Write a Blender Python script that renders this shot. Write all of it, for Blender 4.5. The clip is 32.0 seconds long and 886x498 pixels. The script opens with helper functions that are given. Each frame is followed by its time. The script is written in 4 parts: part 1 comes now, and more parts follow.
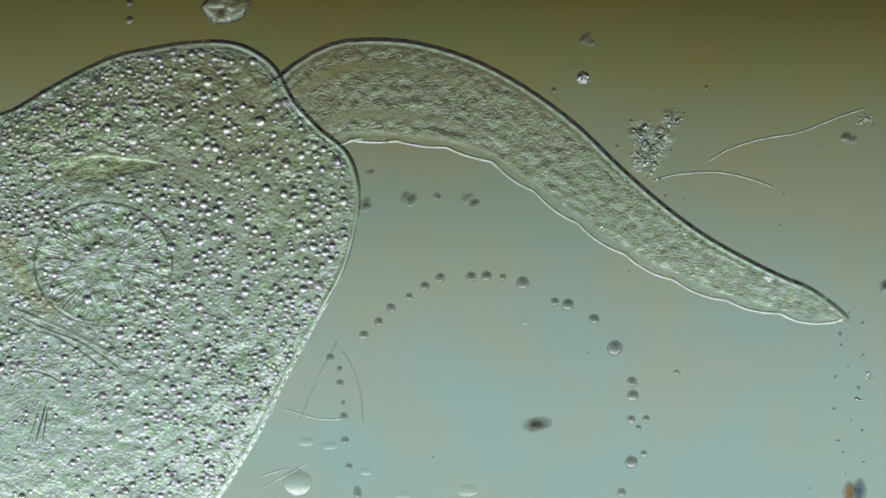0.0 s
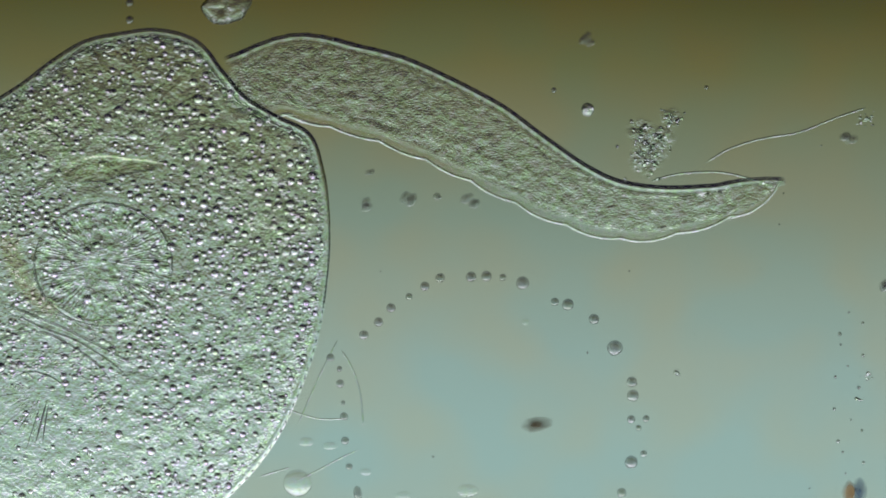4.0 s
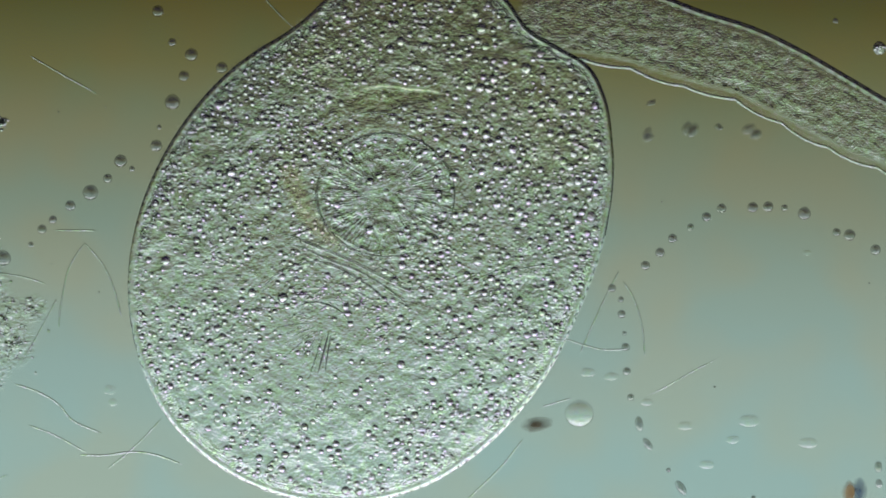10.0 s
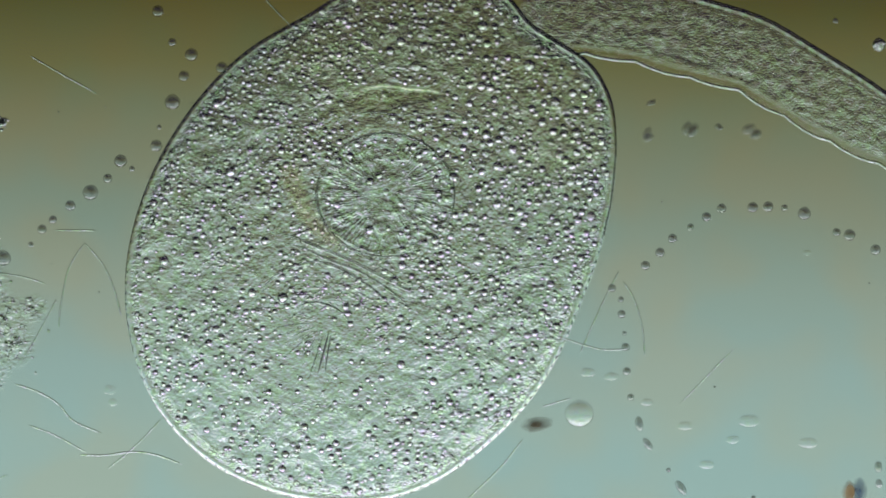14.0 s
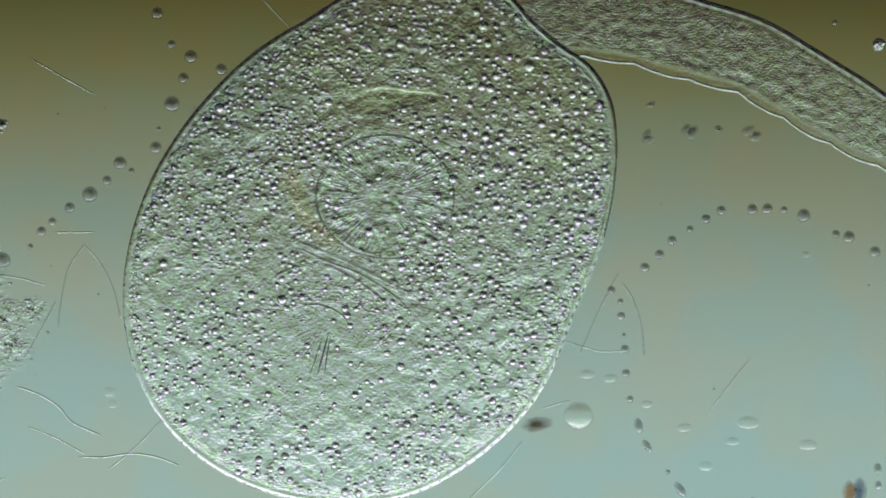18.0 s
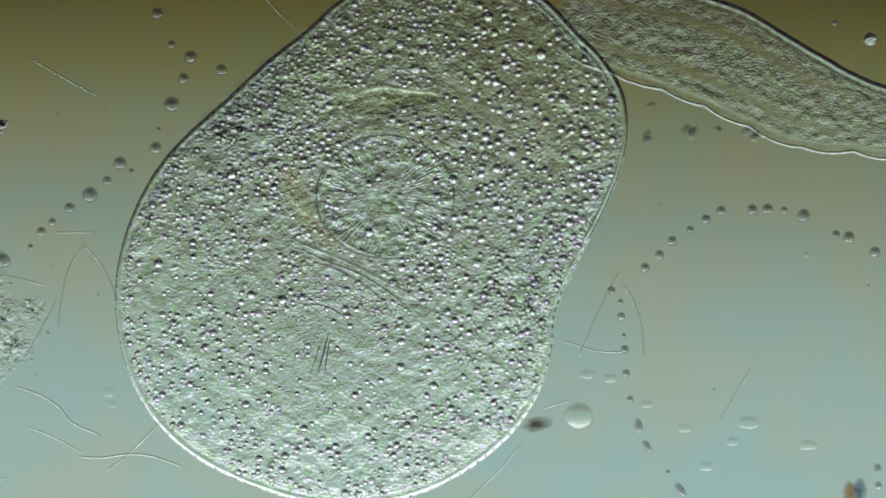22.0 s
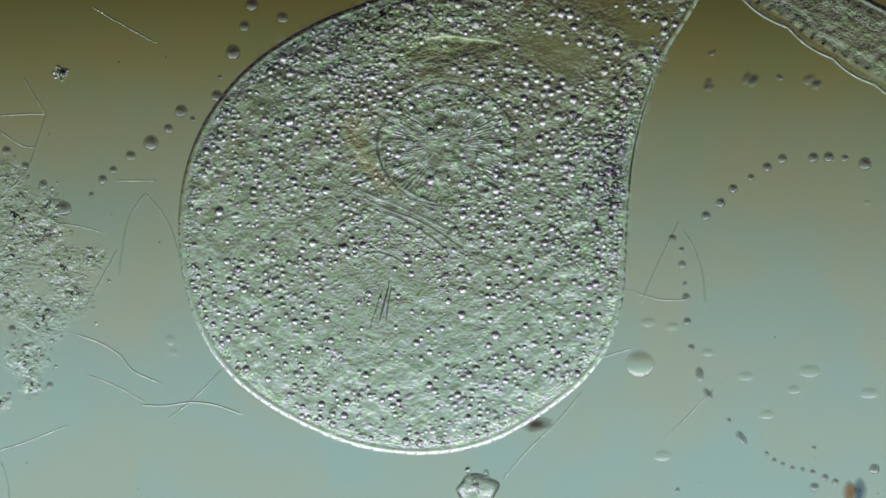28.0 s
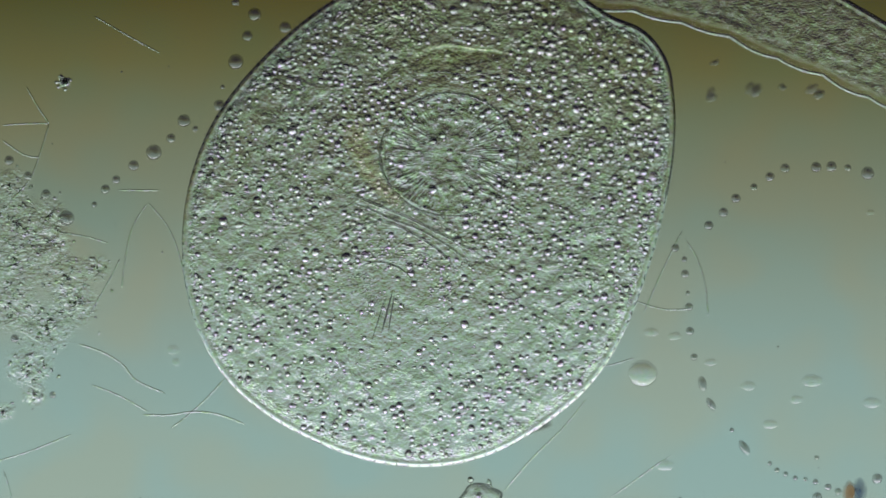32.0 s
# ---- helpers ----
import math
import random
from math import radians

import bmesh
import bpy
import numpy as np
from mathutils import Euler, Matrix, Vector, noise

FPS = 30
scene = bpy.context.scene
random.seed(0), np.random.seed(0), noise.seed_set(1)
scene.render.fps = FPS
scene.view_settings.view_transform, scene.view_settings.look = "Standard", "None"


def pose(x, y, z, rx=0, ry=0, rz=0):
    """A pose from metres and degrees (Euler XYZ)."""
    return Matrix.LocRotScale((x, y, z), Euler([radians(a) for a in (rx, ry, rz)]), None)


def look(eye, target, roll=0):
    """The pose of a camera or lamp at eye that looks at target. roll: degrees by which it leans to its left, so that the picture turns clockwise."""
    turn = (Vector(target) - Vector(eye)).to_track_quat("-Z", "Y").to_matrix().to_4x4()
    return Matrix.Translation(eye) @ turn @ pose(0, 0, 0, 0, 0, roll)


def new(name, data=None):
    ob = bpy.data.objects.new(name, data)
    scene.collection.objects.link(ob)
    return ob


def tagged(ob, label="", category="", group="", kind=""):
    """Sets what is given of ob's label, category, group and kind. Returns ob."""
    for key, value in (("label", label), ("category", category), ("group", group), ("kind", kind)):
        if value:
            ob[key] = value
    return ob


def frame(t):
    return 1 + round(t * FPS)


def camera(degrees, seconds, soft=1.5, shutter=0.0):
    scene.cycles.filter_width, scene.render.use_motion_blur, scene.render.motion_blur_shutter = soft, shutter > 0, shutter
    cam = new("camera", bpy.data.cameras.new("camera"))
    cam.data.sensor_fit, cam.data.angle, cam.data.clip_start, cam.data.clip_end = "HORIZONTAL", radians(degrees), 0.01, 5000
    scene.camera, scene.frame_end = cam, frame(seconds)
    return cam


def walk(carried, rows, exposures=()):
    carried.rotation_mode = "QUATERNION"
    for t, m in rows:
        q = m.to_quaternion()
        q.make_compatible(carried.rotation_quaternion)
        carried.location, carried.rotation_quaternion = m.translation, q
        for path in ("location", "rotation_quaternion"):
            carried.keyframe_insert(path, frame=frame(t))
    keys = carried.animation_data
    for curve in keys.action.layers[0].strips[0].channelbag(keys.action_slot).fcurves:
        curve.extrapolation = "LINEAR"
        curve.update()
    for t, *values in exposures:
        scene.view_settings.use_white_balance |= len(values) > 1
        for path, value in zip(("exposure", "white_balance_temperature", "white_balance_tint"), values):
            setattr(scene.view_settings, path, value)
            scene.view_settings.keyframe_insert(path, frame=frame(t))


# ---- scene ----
# One metre stands for a tenth of a millimetre: the place is a water film on a microscope slide.
# The stage slides under the tube, so the camera and the lamp plate below glide over the slide.
PX = 4.0 / 1568


def plan(x, y, z=0.0):
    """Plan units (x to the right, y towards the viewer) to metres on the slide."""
    return Vector(((x - 784) * PX, (441 - y) * PX, z))


EYE = 2.0 / math.tan(radians(4.0))
LAMP_Z = -14.0
STAGE = [(0, -498, 123), (2.5, -498, 123), (4.2, -498, 123), (4.35, -490, 123), (4.5, -443, 121), (4.75, -308, 114), (5, -176, 108), (5.25, -95, 104), (5.5, -39, 101), (5.75, -4, 99), (6, 9, 98), (7, 9, 99), (7.15, 7, 80), (7.3, 3, 32), (7.5, 1, 9),
         (8, 0, 2), (10, 0, 0), (14.5, 0, 0), (16.5, -1, 3), (24.6, -1, 4), (24.8, -1, -3), (25, -3, -21), (25.5, -8, -82), (26, -6, -104), (26.6, 4, -100), (27.1, 28, -91), (27.5, 63, -85), (27.75, 94, -88), (28, 107, -88), (28.5, 108, -88), (31, 108, -88), (31.5, 109, -83), (32, 112, -71)]


def stage(z):
    return [(t, pose(-x * PX, y * PX, z)) for t, x, y in STAGE]


cam = camera(8.0, 32.0, soft=1.6)
walk(cam, stage(EYE), exposures=[(0, 0.10), (9, 0.10), (14, 0.12), (17, 0.13), (22, 0.15), (23, 0.14), (23.9, 0.06), (25, 0.03), (28, 0.03), (32, 0.0)])

# ---- light: the lamp plate under the slide with its painted glow, oblique light from one side ----
world = bpy.data.worlds.new("dark_room")
scene.world = world
world.use_nodes = True
world.node_tree.nodes["Background"].inputs[0].default_value = (0.75, 0.72, 1.0, 1)
world.node_tree.nodes["Background"].inputs[1].default_value = 0.08
sun = new("oblique_light", bpy.data.lights.new("oblique_light", "SUN"))
sun.data.energy, sun.data.angle, sun.data.color = 3.0, radians(50), (1.0, 0.98, 0.96)
sun.matrix_world = look((0.4, -9, 5.6), (0, 0, 0))


# ---- materials ----
def nodes_of(name):
    m = bpy.data.materials.new(name)
    m.use_nodes = True
    t = m.node_tree
    t.nodes.clear()
    return m, t, t.nodes.new("ShaderNodeOutputMaterial")


def node(t, kind, **sets):
    n = t.nodes.new(kind)
    for k, v in sets.items():
        n.inputs[k.replace("_", " ")].default_value = v
    return n


def math_node(t, op, a, b):
    n = t.nodes.new("ShaderNodeMath")
    n.operation = op
    for i, v in enumerate((a, b)):
        if isinstance(v, (int, float)):
            n.inputs[i].default_value = v
        else:
            t.links.new(v, n.inputs[i])
    return n.outputs[0]


def tissue(name, c1, c2, alpha, grain=30.0, fine=110.0, relief=0.6, rough=0.45, fade=False, gloss=0.4, spread=0.0, stretch=(1, 1, 1), clear=0.95, index=0.82, pebble=0.0, warm=(1, 1, 1), cell=52.0, web=0.0):
    """Translucent living matter: mottled colour, relief at two scales, lets the lamp plate through."""
    m, t, out = nodes_of(name)
    co, info = t.nodes.new("ShaderNodeTexCoord"), t.nodes.new("ShaderNodeObjectInfo")
    shift = t.nodes.new("ShaderNodeVectorMath")
    shift.operation = "MULTIPLY_ADD"
    rnd = t.nodes.new("ShaderNodeCombineXYZ")
    for i in range(3):
        t.links.new(math_node(t, "MULTIPLY", info.outputs["Random"], 17.0 + 9 * i), rnd.inputs[i])
    t.links.new(co.outputs["Object"], shift.inputs[0])
    shift.inputs[1].default_value = stretch
    t.links.new(rnd.outputs[0], shift.inputs[2])
    n1 = node(t, "ShaderNodeTexNoise", Scale=grain, Detail=3.0, Roughness=0.6)
    n2 = node(t, "ShaderNodeTexNoise", Scale=fine, Detail=2.0)
    for n in (n1, n2):
        t.links.new(shift.outputs[0], n.inputs["Vector"])
    ramp = t.nodes.new("ShaderNodeValToRGB")
    ramp.color_ramp.elements[0].position, ramp.color_ramp.elements[0].color = 0.35, (*c1, 1)
    ramp.color_ramp.elements[1].position, ramp.color_ramp.elements[1].color = 0.65, (*c2, 1)
    mixf = math_node(t, "ADD", n1.outputs[0], math_node(t, "MULTIPLY", math_node(t, "SUBTRACT", info.outputs["Random"], 0.5), spread))
    t.links.new(mixf, ramp.inputs[0])
    h = math_node(t, "ADD", n1.outputs[0], math_node(t, "MULTIPLY", n2.outputs[0], 0.6))
    if pebble:
        cells = node(t, "ShaderNodeTexVoronoi", Scale=cell, Randomness=1.0)
        t.links.new(shift.outputs[0], cells.inputs["Vector"])
        h = math_node(t, "SUBTRACT", h, math_node(t, "MULTIPLY", cells.outputs["Distance"], pebble))
    if web:
        net = node(t, "ShaderNodeTexVoronoi", Scale=cell, Randomness=1.0)
        net.feature = "DISTANCE_TO_EDGE"
        t.links.new(shift.outputs[0], net.inputs["Vector"])
        h = math_node(t, "SUBTRACT", h, math_node(t, "MULTIPLY", math_node(t, "MINIMUM", net.outputs["Distance"], 0.14), web / 0.14))
    bump = node(t, "ShaderNodeBump", Strength=relief, Distance=0.03)
    t.links.new(h, bump.inputs["Height"])
    p = node(t, "ShaderNodeBsdfPrincipled", Roughness=rough)
    p.inputs["Specular IOR Level"].default_value = gloss
    t.links.new(ramp.outputs[0], p.inputs["Base Color"])
    t.links.new(bump.outputs[0], p.inputs["Normal"])
    lens = node(t, "ShaderNodeBsdfRefraction", Roughness=0.02, IOR=index)
    n3 = node(t, "ShaderNodeTexNoise", Scale=26.0, Detail=4.0, Roughness=0.8)
    t.links.new(shift.outputs[0], n3.inputs["Vector"])
    hue = t.nodes.new("ShaderNodeValToRGB")
    hue.color_ramp.elements[0].position, hue.color_ramp.elements[0].color = 0.40, (0.91 * warm[0], 1.03 * warm[1], 0.82 * warm[2], 1)
    hue.color_ramp.elements[1].position, hue.color_ramp.elements[1].color = 0.60, (1.02 * warm[0], 0.96 * warm[1], 1.05 * warm[2], 1)
    hue.color_ramp.elements.new(0.5).color = (0.97 * warm[0], 1.02 * warm[1], 1.0 * warm[2], 1)
    t.links.new(n3.outputs[0], hue.inputs[0])
    t.links.new(hue.outputs[0], lens.inputs["Color"])
    t.links.new(bump.outputs[0], lens.inputs["Normal"])
    solid = t.nodes.new("ShaderNodeMixShader")
    solid.inputs[0].default_value = clear
    t.links.new(p.outputs[0], solid.inputs[1])
    t.links.new(lens.outputs[0], solid.inputs[2])
    mix, gap = t.nodes.new("ShaderNodeMixShader"), t.nodes.new("ShaderNodeBsdfTransparent")
    if fade:
        at = t.nodes.new("ShaderNodeAttribute")
        at.attribute_name = "thick"
        t.links.new(math_node(t, "MULTIPLY", at.outputs["Fac"], alpha), mix.inputs[0])
    else:
        mix.inputs[0].default_value = alpha
    t.links.new(gap.outputs[0], mix.inputs[1])
    t.links.new(solid.outputs[0], mix.inputs[2])
    t.links.new(mix.outputs[0], out.inputs[0])
    return m


OLIVE, TEAL = (0.36, 0.42, 0.27), (0.60, 0.70, 0.65)
M_CYTO = tissue("cytoplasm", OLIVE, TEAL, 0.68, grain=27, fine=135, relief=0.39, fade=True, pebble=0.75, cell=60.0)
M_NECK = tissue("neck_cytoplasm", OLIVE, TEAL, 0.68, grain=27, fine=130, relief=0.46, fade=True, pebble=0.75, cell=60.0, warm=(1.0, 1.0, 0.92))
M_CORE = tissue("inner_cytoplasm", OLIVE, TEAL, 0.85, grain=46, fine=140, relief=0.43, fade=True, pebble=0.8, cell=64.0)
M_GRAN = tissue("oil_granule", (0.56, 0.62, 0.52), (0.90, 0.86, 0.93), 0.95, grain=18, fine=60, relief=0.08, rough=0.2, gloss=0.8, spread=0.6, fade=True, clear=0.95, index=0.71, warm=(1.05, 0.975, 1.06))
M_RIM = tissue("membrane", (0.46, 0.52, 0.40), (0.78, 0.82, 0.78), 0.78, grain=14, fine=70, relief=0.1, rough=0.35, fade=True)
M_TAIL = tissue("tail_tissue", (0.34, 0.40, 0.28), (0.62, 0.69, 0.62), 0.84, grain=23, fine=105, relief=0.52, fade=True, pebble=0.9, cell=27.0, web=0.25, warm=(1.04, 1.02, 1.0))
M_BEADS = tissue("beaded_skin", (0.36, 0.42, 0.30), (0.66, 0.72, 0.66), 0.75, grain=40, fine=150, relief=0.42, fade=True, pebble=1.1, cell=105.0)
M_SHEATH = tissue("tail_sheath", (0.48, 0.55, 0.46), (0.62, 0.69, 0.64), 0.55, grain=12, fine=60, relief=0.12, fade=True, warm=(1.03, 0.99, 0.985))
M_ORGAN = tissue("muscle", (0.42, 0.50, 0.40), (0.60, 0.70, 0.64), 0.92, grain=46, fine=130, relief=0.25, fade=True)
M_LINE = tissue("cuticle_line", (0.42, 0.48, 0.40), (0.64, 0.70, 0.64), 0.6, grain=30, fine=80, relief=0.2)
M_BROWN = tissue("gut_content", (0.40, 0.36, 0.20), (0.52, 0.50, 0.32), 0.8, grain=30, fine=110, relief=0.2, fade=True, clear=0.75, warm=(1.0, 0.96, 0.8))
M_DARKLINE = tissue("dark_line", (0.12, 0.14, 0.11), (0.26, 0.29, 0.24), 0.55, grain=30, fine=80, relief=0.2, clear=0.5)
M_STYLET = tissue("stylet", (0.10, 0.13, 0.12), (0.20, 0.23, 0.21), 0.80, grain=30, fine=80, relief=0.1, clear=0.0)
M_CAVITY = tissue("clear_fluid", (0.30, 0.42, 0.16), (0.46, 0.58, 0.30), 0.55, grain=9, fine=50, relief=0.12, fade=True, clear=0.93, warm=(1.02, 1.04, 0.78))
M_DROP = tissue("oil_droplet", (0.04, 0.035, 0.045), (0.08, 0.075, 0.09), 0.92, grain=10, fine=40, relief=0.03, rough=0.4, gloss=0.4, spread=0.4, fade=True, clear=0.40, index=0.70)
M_PALEDROP = tissue("pale_droplet", (0.60, 0.66, 0.63), (0.85, 0.86, 0.86), 0.85, grain=10, fine=40, relief=0.05, rough=0.4, fade=True, index=0.66)
M_FAINTDROP = tissue("faint_droplet", (0.60, 0.66, 0.63), (0.85, 0.86, 0.86), 0.5, grain=10, fine=40, relief=0.05, rough=0.4, fade=True, index=0.76)
M_THREAD = tissue("thread", (0.34, 0.38, 0.31), (0.55, 0.58, 0.48), 0.66, grain=20, fine=70, relief=0.2)
M_CILIATE = tissue("ciliate_body", (0.34, 0.40, 0.30), (0.62, 0.68, 0.60), 0.9, grain=34, fine=120, relief=0.6, pebble=0.8, clear=0.85)
M_DEBRIS = tissue("debris", (0.36, 0.40, 0.30), (0.72, 0.75, 0.68), 0.7, grain=30, fine=120, relief=0.38, spread=0.5, index=0.79)
M_FILM = tissue("debris_film", (0.36, 0.42, 0.32), (0.62, 0.68, 0.60), 0.62, grain=18, fine=90, relief=0.62, fade=True, pebble=0.5)
M_DUST = tissue("dust", (0.05, 0.035, 0.012), (0.08, 0.06, 0.02), 0.92, grain=12, fine=60, relief=0.2, fade=True, clear=0.0)
M_DUSTBLUE = tissue("blue_dust", (0.015, 0.03, 0.08), (0.02, 0.08, 0.20), 0.95, grain=12, fine=60, relief=0.2, fade=True, clear=0.0)
M_DUSTAMBER = tissue("amber_dust", (0.26, 0.13, 0.02), (0.36, 0.21, 0.05), 0.85, grain=12, fine=60, relief=0.2, fade=True, clear=0.0)


def glass_sheet():
    m, t, out = nodes_of("slide_glass")
    mix, clear, shine = t.nodes.new("ShaderNodeMixShader"), t.nodes.new("ShaderNodeBsdfTransparent"), node(t, "ShaderNodeBsdfGlossy", Roughness=0.05)
    mix.inputs[0].default_value = 0.02
    t.links.new(clear.outputs[0], mix.inputs[1])
    t.links.new(shine.outputs[0], mix.inputs[2])
    t.links.new(mix.outputs[0], out.inputs[0])
    return m


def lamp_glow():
    """The field of the lamp painted into emission: bright and greenish at the near side, falling off to brown at the
    far side; the white and near-black ends are added.
    """
    m, t, out = nodes_of("painted_lamp_field")
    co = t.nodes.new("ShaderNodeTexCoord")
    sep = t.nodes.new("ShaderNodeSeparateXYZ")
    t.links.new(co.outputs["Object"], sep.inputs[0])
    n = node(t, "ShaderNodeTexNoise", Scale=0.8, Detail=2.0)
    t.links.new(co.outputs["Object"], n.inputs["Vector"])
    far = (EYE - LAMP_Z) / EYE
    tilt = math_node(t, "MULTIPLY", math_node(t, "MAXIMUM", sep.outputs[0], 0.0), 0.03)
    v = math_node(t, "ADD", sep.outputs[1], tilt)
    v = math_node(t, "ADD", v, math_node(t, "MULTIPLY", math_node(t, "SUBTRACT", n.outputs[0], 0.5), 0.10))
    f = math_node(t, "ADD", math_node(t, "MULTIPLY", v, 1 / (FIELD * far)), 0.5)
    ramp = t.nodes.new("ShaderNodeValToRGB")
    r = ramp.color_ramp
    stops = PAINTED_GLOW
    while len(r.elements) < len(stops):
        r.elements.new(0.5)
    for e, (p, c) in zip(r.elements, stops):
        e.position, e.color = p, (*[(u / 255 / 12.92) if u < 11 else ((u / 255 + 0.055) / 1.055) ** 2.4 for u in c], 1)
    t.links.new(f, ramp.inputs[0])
    # reddish and greenish mottling of the background light, put into the emission colour
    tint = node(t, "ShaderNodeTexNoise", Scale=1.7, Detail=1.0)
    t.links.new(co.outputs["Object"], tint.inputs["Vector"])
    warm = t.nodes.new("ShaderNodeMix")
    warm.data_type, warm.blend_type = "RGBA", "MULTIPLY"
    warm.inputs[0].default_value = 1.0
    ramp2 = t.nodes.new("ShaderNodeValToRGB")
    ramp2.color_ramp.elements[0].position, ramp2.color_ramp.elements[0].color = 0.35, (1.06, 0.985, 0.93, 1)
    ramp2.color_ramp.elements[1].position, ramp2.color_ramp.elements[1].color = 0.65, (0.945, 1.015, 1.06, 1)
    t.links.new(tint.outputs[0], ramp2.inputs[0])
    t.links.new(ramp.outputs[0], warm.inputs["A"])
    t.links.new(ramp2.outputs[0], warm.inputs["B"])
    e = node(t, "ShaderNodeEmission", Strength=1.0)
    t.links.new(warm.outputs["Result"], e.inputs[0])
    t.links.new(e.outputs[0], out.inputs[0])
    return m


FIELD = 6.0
# White and violet-black ends lie out of view, added to shade the refracting tissue.
PAINTED_GLOW = [(0.040, (292, 294, 304)), (0.110, (237, 246, 249)), (0.180, (191, 215, 210)), (0.250, (165, 192, 186)), (0.312, (149, 174, 165)), (0.364, (146, 171, 162)), (0.415, (142, 164, 154)), (0.478, (135, 151, 136)), (0.522, (124, 139, 122)), (0.594, (111, 118, 92)), (0.641, (97, 99, 64)), (0.688, (79, 77, 41)), (0.717, (67, 61, 35)), (0.760, (42, 33, 54)), (0.880, (22, 14, 36))]
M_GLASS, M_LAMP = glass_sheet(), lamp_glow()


# ---- mesh helpers ----
def mesh_from(name, verts, faces, material, thick=None, smooth=True):
    me = bpy.data.meshes.new(name)
    me.from_pydata([tuple(v) for v in verts], [], faces)
    me.materials.append(material)
    if smooth:
        me.polygons.foreach_set("use_smooth", [True] * len(me.polygons))
    if thick is not None:
        me.attributes.new("thick", "FLOAT", "POINT").data.foreach_set("value", [float(x) for x in thick])
    me.update()
    return me


def part(name, me, parent=None, at=None, label=""):
    ob = new(name, me)
    if parent is not None:
        ob.parent = parent
    if at is not None:
        ob.matrix_basis = at
    return tagged(ob, label) if label else ob


def smoothstep(a, b, x):
    x = min(1.0, max(0.0, (x - a) / (b - a)))
    return x * x * (3 - 2 * x)


def ball(r, rx=1.0, ry=1.0, rz=1.0, seg=12, rings=7, rough=0.0, seed=0):
    """Verts and faces of a closed, rounded body; rough gives it an uneven surface."""
    vs, fs = [], []
    for j in range(1, rings):
        a = math.pi * j / rings
        for i in range(seg):
            b = 2 * math.pi * i / seg
            d = Vector((math.sin(a) * math.cos(b), math.sin(a) * math.sin(b), math.cos(a)))
            k = r * (1 + rough * noise.noise(d * 1.7 + Vector((seed * 3.1, seed, 0))))
            vs.append(Vector((d.x * rx, d.y * ry, d.z * rz)) * k)
    top, low = len(vs), len(vs) + 1
    vs += [Vector((0, 0, r * rz)), Vector((0, 0, -r * rz))]
    for j in range(rings - 2):
        for i in range(seg):
            fs.append((j * seg + i, (j + 1) * seg + i, (j + 1) * seg + (i + 1) % seg, j * seg + (i + 1) % seg))
    for i in range(seg):
        fs.append((top, i, (i + 1) % seg))
        fs.append((low, (rings - 2) * seg + (i + 1) % seg, (rings - 2) * seg + i))
    return vs, fs


def joined(pieces):
    vs, fs = [], []
    for v, f in pieces:
        n = len(vs)
        vs += v
        fs += [tuple(i + n for i in q) for q in f]
    return vs, fs


def moved(shape, m):
    return [m @ v for v in shape[0]], shape[1]


def tube(points, radius, seg=6, flat=1.0, taper=0.25, ends=4.0):
    """A closed round thread along points; its ends taper."""
    vs, fs, n = [], [], len(points)
    for i, p in enumerate(points):
        d = (points[min(n - 1, i + 1)] - points[max(0, i - 1)]).normalized()
        side = Vector((-d.y, d.x, 0)).normalized()
        up = Vector((0, 0, 1))
        k = radius * max(taper * 0.4, min(1.0, ends * min(i, n - 1 - i) / n))
        for j in range(seg):
            a = 2 * math.pi * j / seg
            vs.append(p + side * (k * math.cos(a)) + up * (k * flat * math.sin(a)))
    for i in range(n - 1):
        for j in range(seg):
            fs.append((i * seg + j, i * seg + (j + 1) % seg, (i + 1) * seg + (j + 1) % seg, (i + 1) * seg + j))
    fs.append(tuple(range(seg))[::-1])
    fs.append(tuple((n - 1) * seg + j for j in range(seg)))
    return vs, fs


def sweep(points, profile, full=0.45):
    """A skin fold along points that thins out at both ends; profile: offset to the right-hand side and height, in plan units."""
    vs, fs, th, n, k = [], [], [], len(points), len(profile)
    for i, p in enumerate(points):
        d = (points[min(n - 1, i + 1)] - points[max(0, i - 1)]).normalized()
        side = Vector((d.y, -d.x, 0))
        vs += [p + side * (o * PX) + Vector((0, 0, h * PX)) for o, h in profile]
        e = 1 - smoothstep(full, 1.0, abs(2 * i / (n - 1) - 1))
        th += [e * (0.3 if j == k - 1 else 1.0) for j in range(k)]
    for i in range(n - 1):
        for j in range(k - 1):
            fs.append((i * k + j, (i + 1) * k + j, (i + 1) * k + j + 1, i * k + j + 1))
    return vs, fs, th


def curve_points(pts, steps=8, z=0.0):
    """A smooth line through plan points."""
    p = [plan(*q) for q in pts]
    out = []
    for i in range(len(p) - 1):
        a, b, c, d = p[max(0, i - 1)], p[i], p[i + 1], p[min(len(p) - 1, i + 2)]
        for s in range(steps):
            u = s / steps
            out.append(0.5 * (2 * b + (c - a) * u + (2 * a - 5 * b + 4 * c - d) * u * u + (3 * b - a - 3 * c + d) * u ** 3) + Vector((0, 0, z)))
    return out + [p[-1] + Vector((0, 0, z))]


